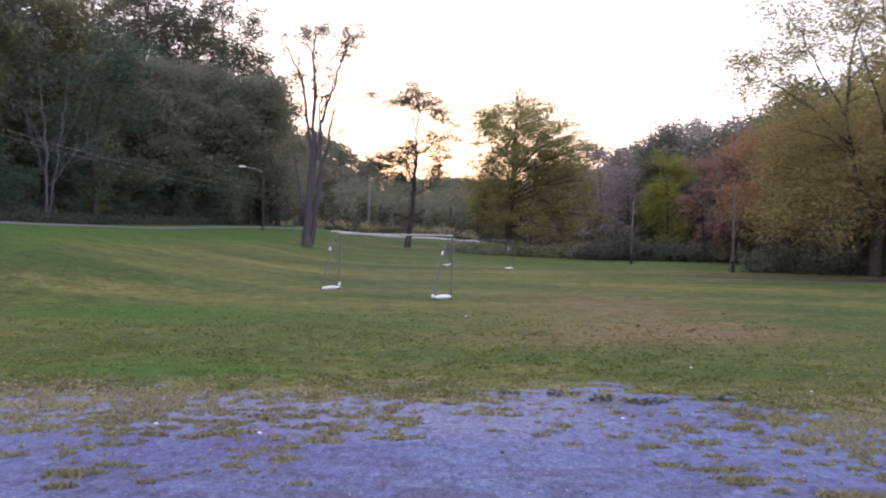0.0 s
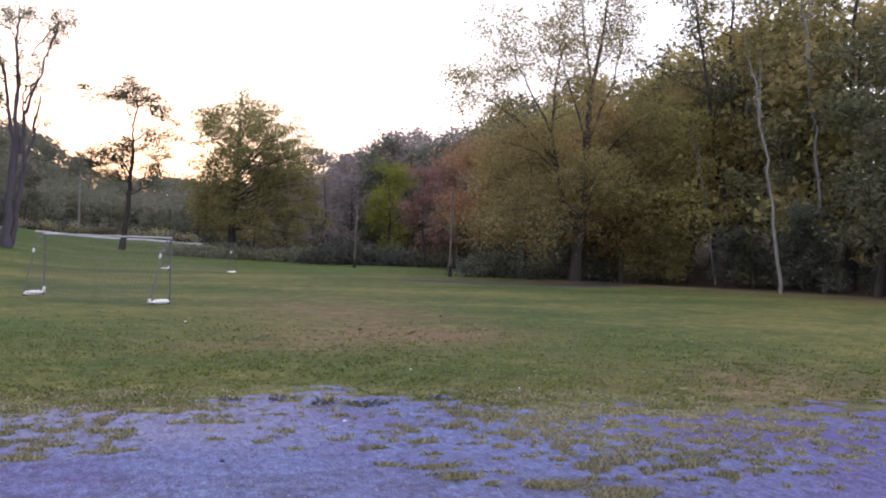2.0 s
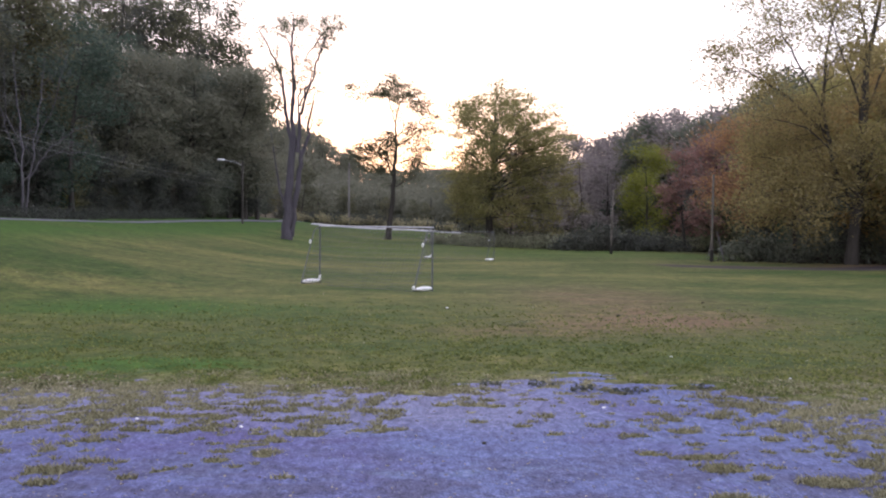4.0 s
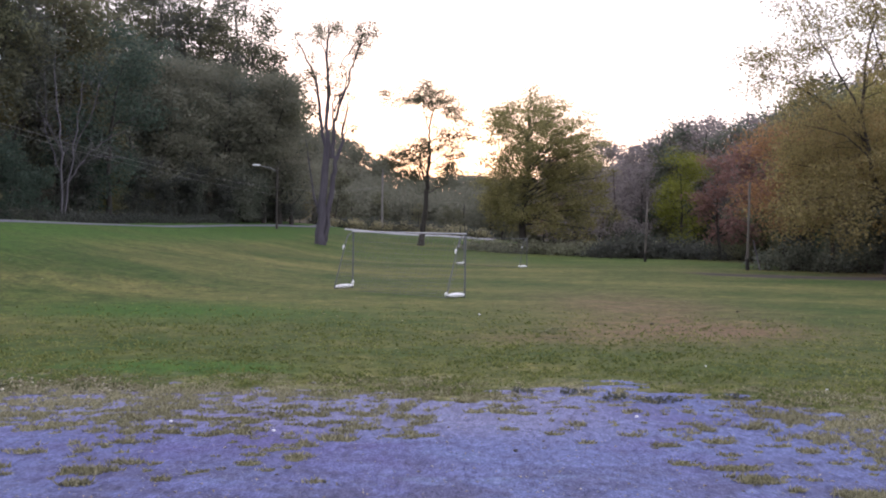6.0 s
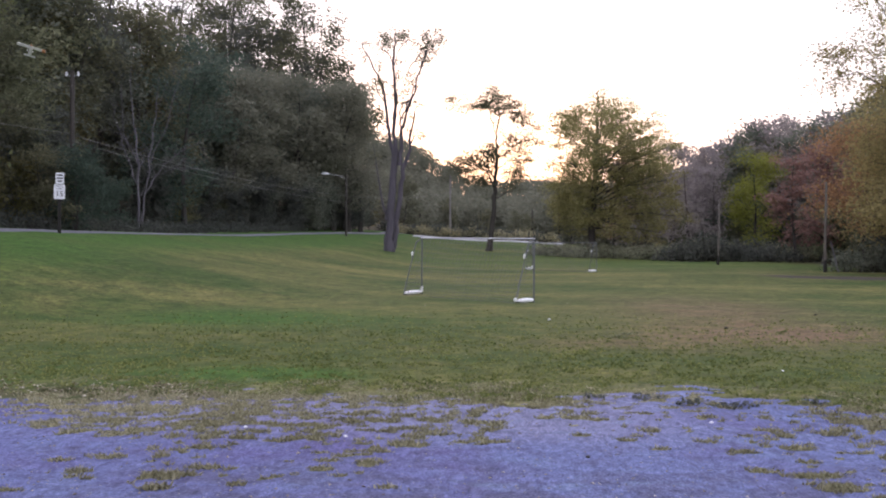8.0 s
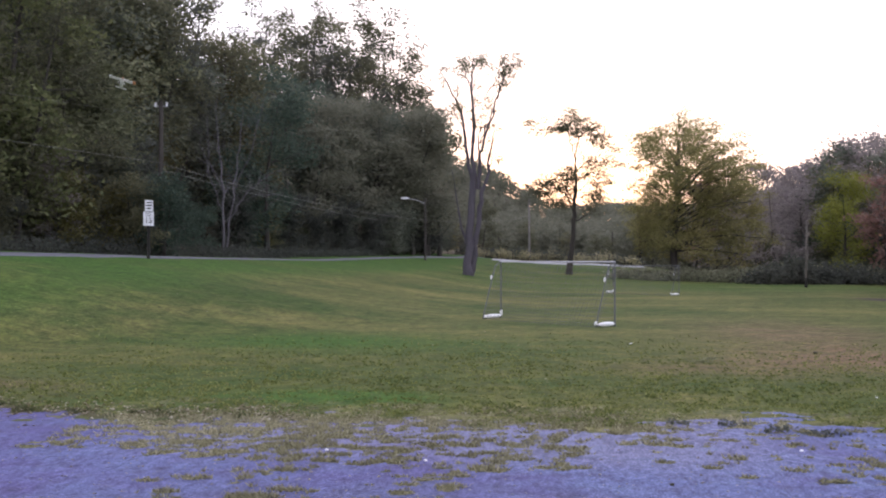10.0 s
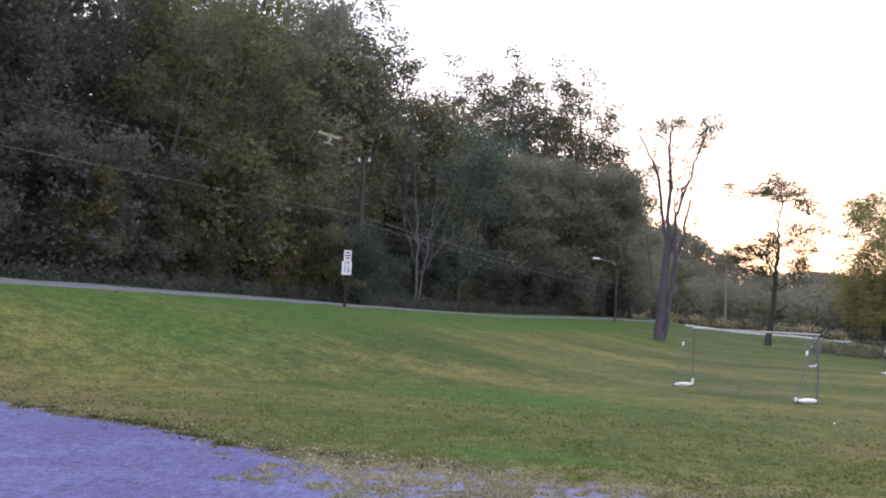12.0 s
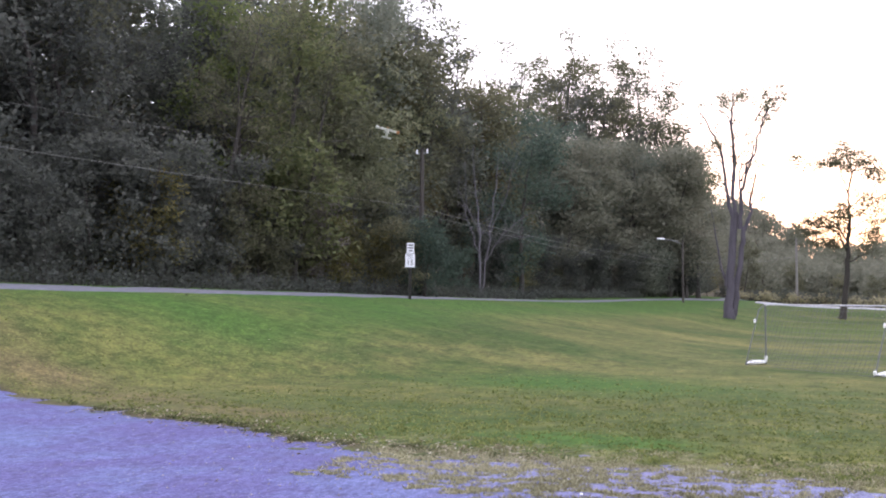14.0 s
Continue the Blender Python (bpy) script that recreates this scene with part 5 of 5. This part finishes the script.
build_brush("pale_brush", [(polar(a, 126.5 + br.uniform(-1, 1))[0], polar(a, 126.5 + br.uniform(-1, 1))[1], br.uniform(1.0, 2.0), br.uniform(0.9, 1.6)) for a in np.arange(-7.6, 1.5, 1.5)], "pale", "pale seeding weeds along the end of the field", 73, 0.14)


ys_ = np.arange(18.0, 100.0, 0.75)
build_brush("roadside_weeds", [(-27.3 + br.uniform(-0.5, 0.6) + 1.3 * float(smooth(y, 38, 60)) + 6.0 * float(smooth(y, 75, 135)), y, br.uniform(0.5, 1.0), br.uniform(0.25, 0.7)) for y in ys_], "dark", "knee-high dark green weeds beside the lane", 74, 0.09)


# ---- far wooded hills ----
def build_far_woods():
    rng = np.random.default_rng(81)
    anchors, stems = [], []
    for _ in range(900):
        y = rng.uniform(165, 330)
        x = rng.uniform(-0.55 * y, 0.55 * y)
        z = ground_at(x, y)
        h, w = rng.uniform(5, 8.5), rng.uniform(2.2, 3.8)
        k = 22
        v = rng.normal(0, 1, (k, 3))
        v /= np.linalg.norm(v, axis=1, keepdims=True)
        p = np.array([x, y, z + h * 0.58]) + v * np.array([w, w, h * 0.42]) * rng.uniform(0.6, 1.0, (k, 1))
        anchors.append(p)
        stems.append(([(x, y, z - 0.5), (x, y, z + h * 0.7)], [0.25, 0.1]))
    thing = tagged(new("far_woods"), "grey-green woods on the distant hills, haze painted into the leaves", "woods", kind="stuff")
    part_mesh("stems", mesh_of("stems", *tube_arrays(stems, 4), MAT_BARK_DARK), thing)
    # the haze over the far hills is painted into these leaves
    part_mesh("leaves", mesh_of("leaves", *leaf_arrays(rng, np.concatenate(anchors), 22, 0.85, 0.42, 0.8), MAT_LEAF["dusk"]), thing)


build_far_woods()


# ---- grass, clumps, leaves and pebbles near the yard ----
def build_grass(name, count, x_range, y_range, height, mat, label, seed, keep, clump=1, thick=1.0):
    rng = np.random.default_rng(seed)
    dist = y_range[0] + (y_range[1] - y_range[0]) * rng.uniform(0, 1, count) ** 1.3
    az = np.radians(rng.uniform(x_range[0], x_range[1], count))
    x, y = dist * np.sin(az), dist * np.cos(az)
    if clump > 1:
        x = np.repeat(x, clump) + rng.normal(0, 0.035, count * clump)
        y = np.repeat(y, clump) + rng.normal(0, 0.035, count * clump)
    ok = keep(x, y, rng)
    x, y = x[ok], y[ok]
    n = len(x)
    z = land(x, y)
    a = rng.uniform(0, 2 * np.pi, n)
    h = height * rng.uniform(0.5, 1.5, n) * (0.5 + value_noise(x, y, 0.5, 31))
    w = 0.006 * thick * rng.uniform(0.7, 1.6, n) * (0.6 + np.hypot(x, y) / 14.0)
    lean = rng.normal(0, 0.75, (n, 2)) * h[:, None]
    base = np.stack([x, y, z - 0.005], 1)
    side = np.stack([np.cos(a) * w, np.sin(a) * w, 0 * w], 1)
    tip = base + np.stack([lean[:, 0], lean[:, 1], h], 1)
    verts = np.stack([base - side, base + side, tip], 1).reshape(-1, 3)
    thing = tagged(new(name, mesh_of(name, verts, np.arange(3 * n).reshape(-1, 3), mat)), label, "grass", kind="stuff")
    return thing


def on_turf(x, y, rng):
    return rng.uniform(0, 1, len(x)) > np.maximum(bareness(x, y) * 1.02 + 0.55 * worn(x, y) + (y < gravel_edge(x) + 0.1), 0.25 + 0.75 * smooth(np.hypot(x, y), 11, 26) ** 0.8)


build_grass("mown_grass", 24000, (-56, 46), (9.3, 26.0), 0.026, MAT_BLADE, "short mown autumn grass of the field", 91, on_turf, 8, 1.7)
build_grass("dry_grass", 430000, (-50, 47), (5.8, 12.0), 0.03, MAT_DRY, "dry straw-coloured grass tufts on the gravel margin", 92,
            lambda x, y, r: ((smooth(x, -6.5, -4.5) > r.uniform(0, 1, len(x))) ) & ((bareness(x, y) < 0.5) & (r.uniform(0, 1, len(x)) < 0.35 * smooth(value_noise(x, y, 0.4, 29), 0.45, 0.8)) | (r.uniform(0, 1, len(x)) < 1.6 * tufted(x, y))) & (r.uniform(0, 1, len(x)) < 1.1 - smooth(y, 9.8, 12.5)))


MAT_RANK = foliage("rank_edge_grass", (0.036, 0.048, 0.022), (0.070, 0.082, 0.036), (0.150, 0.145, 0.080), 0.4)
build_grass("edge_grass", 220000, (-58, -16), (10.0, 19.0), 0.05, MAT_RANK, "rank dark grass along the edge of the yard", 93,
            lambda x, y, r: (np.abs(y - gravel_edge(x) - 0.12) < 0.16 * r.uniform(0.3, 1.3, len(x))) & (r.uniform(0, 1, len(x)) < smooth(-x, 3.0, 5.5) * 0.8 * smooth(value_noise(x, y, 0.22, 61), 0.3, 0.8)))

build_grass("yard_grass", 40000, (-54, -20), (6.4, 9.4), 0.035, MAT_BLADE, "rank green grass growing on the gravel", 94,
            lambda x, y, r: (tufted(x, y) > 0.12) & (y < 7.0) & (x < -3.9))


MAT_STONE = plain("pale_stones", (0.24, 0.24, 0.30), 0.8, 0, 30, 0.3)
MAT_LITTER = foliage("fallen_leaves", (0.10, 0.080, 0.05), (0.26, 0.21, 0.14), (0.60, 0.56, 0.48), 0.1)


def build_gravel():
    rng = np.random.default_rng(95)
    n = 7000
    y = 5.0 + 8.5 * rng.uniform(0, 1, n) ** 1.3
    x = rng.uniform(-9, 7, n) * np.clip(y / 8.0, 0.7, 2)
    ok = bareness(x, y) > 0.5
    x, y = x[ok], y[ok]
    n = len(x)
    s = 0.004 + 0.010 * rng.uniform(0, 1, n) ** 4
    shape = np.array([(1, 0, 0.2), (0, 1, 0.2), (-1, 0, 0.2), (0, -1, 0.2), (0, 0, 1.0), (0, 0, -0.6)])
    a = rng.uniform(0, 2 * np.pi, n)
    v = shape[None] * s[:, None, None] * rng.uniform(0.7, 1.3, (n, 6, 1))
    c, sn = np.cos(a)[:, None], np.sin(a)[:, None]
    v = np.stack([v[..., 0] * c - v[..., 1] * sn, v[..., 0] * sn + v[..., 1] * c, v[..., 2] * 0.7], -1)
    v = v + np.stack([x, y, land(x, y)], 1)[:, None]
    tri = np.array([(0, 1, 4), (1, 2, 4), (2, 3, 4), (3, 0, 4), (1, 0, 5), (2, 1, 5), (3, 2, 5), (0, 3, 5)])
    faces = (np.arange(n)[:, None, None] * 6 + tri[None]).reshape(-1, 3)
    tagged(new("loose_gravel", mesh_of("loose_gravel", v.reshape(-1, 3), faces, MAT_STONE)), "loose grey stones on the gravel yard", "gravel", kind="stuff")


build_gravel()


def build_leaf_litter():
    rng = np.random.default_rng(96)
    n = 2300
    y = 6.0 + 22 * rng.uniform(0, 1, n) ** 1.8
    x = rng.uniform(-8, 8, n) * np.clip(y / 9.0, 0.7, 2.5)
    x[1500:] = rng.uniform(-12, -3.5, 800)
    y[1500:] = gravel_edge(x[1500:]) + rng.normal(0.25, 0.35, 800)
    a, s = rng.uniform(0, 2 * np.pi, n), rng.uniform(0.008, 0.022, n)
    s[1500:] *= 1.7
    c, d = np.cos(a) * s, np.sin(a) * s
    z = land(x, y) + 0.012
    q = [np.stack([x + u * c - v_ * d, y + u * d + v_ * c, z + h * s], 1) for u, v_, h in ((-1, 0, 0), (0, -0.6, 0.5), (1, 0, 0.1), (0, 0.6, 0.6))]
    v, q = np.stack(q, 1).reshape(-1, 3), np.arange(4 * n).reshape(-1, 4)
    tagged(new("fallen_leaves", mesh_of("fallen_leaves", v, q, MAT_LITTER)), "scattered brown and pale fallen leaves on the ground", "leaves", kind="stuff")


build_leaf_litter()

# pale stones and dark clods that stand out on the ground
MAT_PALE = plain("white_stone", (0.75, 0.75, 0.78), 0.8, 0, 30, 0.1)
MAT_CLOD = plain("dark_clod", (0.03, 0.028, 0.02), 0.95, 0, 15, 0.3)


def lump(name, az, el, size, mat, label, category):
    dist = EYE / math.tan(radians(-el))
    x, y = polar(az, dist)
    thing = tagged(new(name), label, category, "scattered on the ground")
    bm = bmesh.new()
    made = bmesh.ops.create_icosphere(bm, subdivisions=2, radius=size)["verts"]
    for v in made:
        v.co += Vector(noise.noise_vector(v.co / size * 1.3 + Vector((az, el, 0)))) * size * 0.35
        v.co.z *= 0.6
    thing.location = (x, y, ground_at(x, y) + size * 0.3)
    part("lump", bm, mat, thing)


for az, el in ((1.48, -4.63), (10.91, -10.4), (-10.76, -11.62), (-16.64, -10.94), (21.36, -8.12), (14.78, -7.27)):
    lump("pale_stone", az, el, 0.018 + 0.018 * (el > -6), MAT_PALE, "small white stone lying on the ground", "stone")
for az, el in ((3.8, -12.65), (16.51, -4.09), (11.67, -4.92), (-40.0, -3.2)):
    lump("dark_clod", az, el, 0.02 + 0.022 * (el > -6), MAT_CLOD, "dark clod of earth on the ground", "clod")


# dark green weeds at the edge of the gravel
for az_, el_, w_, h_ in ((9.6, -9.42, 0.15, 0.06), (4.1, -9.25, 0.13, 0.045), (11.9, -9.47, 0.14, 0.05), (7.2, -9.2, 0.16, 0.04), (12.8, -9.3, 0.12, 0.04), (16.5, -9.0, 0.12, 0.045), (6.1, -5.45, 0.15, 0.05), (5.6, -5.6, 0.12, 0.06)):
    x_, y_ = polar(az_, EYE / math.tan(radians(-el_)))
    rng = np.random.default_rng(int(100 * az_))
    n_ = int(190 * w_)
    anchors = np.stack([x_ + rng.normal(0, w_ * 0.6, n_), y_ + rng.normal(0, w_ * 0.3, n_), ground_at(x_, y_) + h_ * rng.uniform(0.1, 1.0, n_) ** 1.5], 1)
    weed = tagged(new("weed_clump"), "small dark green weed clump at the gravel's edge", "weed", kind="stuff")
    part_mesh("leaves", mesh_of("leaves", *leaf_arrays(rng, anchors, 3, 0.02, 0.028), MAT_LEAF["dark" if el_ < -8 else "sage"]), weed)
    part_mesh("stems", mesh_of("stems", *tube_arrays([([(p[0], p[1], ground_at(x_, y_) - 0.01), tuple(p)], [0.003, 0.002]) for p in anchors[::4]], 3), MAT_LEAF["green"]), weed)


# ---- the model aeroplane over the field ----
def model_plane():
    MAT_FOAM = plain("pale_foam", (0.82, 0.80, 0.78), 0.6, 0, 8, 0.08)
    MAT_TRIM = plain("orange_trim", (0.60, 0.25, 0.12), 0.6)
    x, y, z = above(-28.4, 36.0, 10.4)
    plane = tagged(new("model_aeroplane"), "small white high-wing model aeroplane with orange trim in flight", "model aeroplane")
    plane.matrix_basis = pose(x, y, z, -25, 14, 28) @ Matrix.Scale(0.95, 4)
    bm = bmesh.new()
    sandbag(bm, (0, -0.32, 0), (0, 0.42, 0.0), 0.055)
    part("fuselage", bm, MAT_FOAM, plane)
    bm = bmesh.new()
    box(bm, (1.0, 0.15, 0.022), (0, -0.08, 0.06), None, 0.01)
    part("wing", bm, MAT_FOAM, plane)
    for s in (-0.43, 0.43):
        bm = bmesh.new()
        box(bm, (0.12, 0.152, 0.026), (s, -0.08, 0.06))
        part("wing_tip", bm, MAT_TRIM if s > 0 else MAT_FOAM, plane)
    bm = bmesh.new()
    box(bm, (0.40, 0.10, 0.015), (0, 0.40, 0.02), None, 0.006)
    part("tailplane", bm, MAT_FOAM, plane)
    bm = bmesh.new()
    box(bm, (0.015, 0.11, 0.16), (0, 0.40, 0.10), None, 0.006)
    part("fin", bm, MAT_TRIM, plane, "orange tail fin")
    for s in (-0.1, 0.1):
        bm = bmesh.new()
        rod(bm, (s * 0.4, -0.14, -0.03), (s, -0.16, -0.14), 0.006)
        rod(bm, (s - 0.012, -0.16, -0.15), (s + 0.012, -0.16, -0.15), 0.035, sides=14)
        part("wheel", bm, MAT_FOAM, plane)
    bm = bmesh.new()
    rod(bm, (0, -0.30, 0), (0, -0.37, 0), 0.03, 0.008)
    part("spinner", bm, MAT_TRIM, plane)


model_plane()
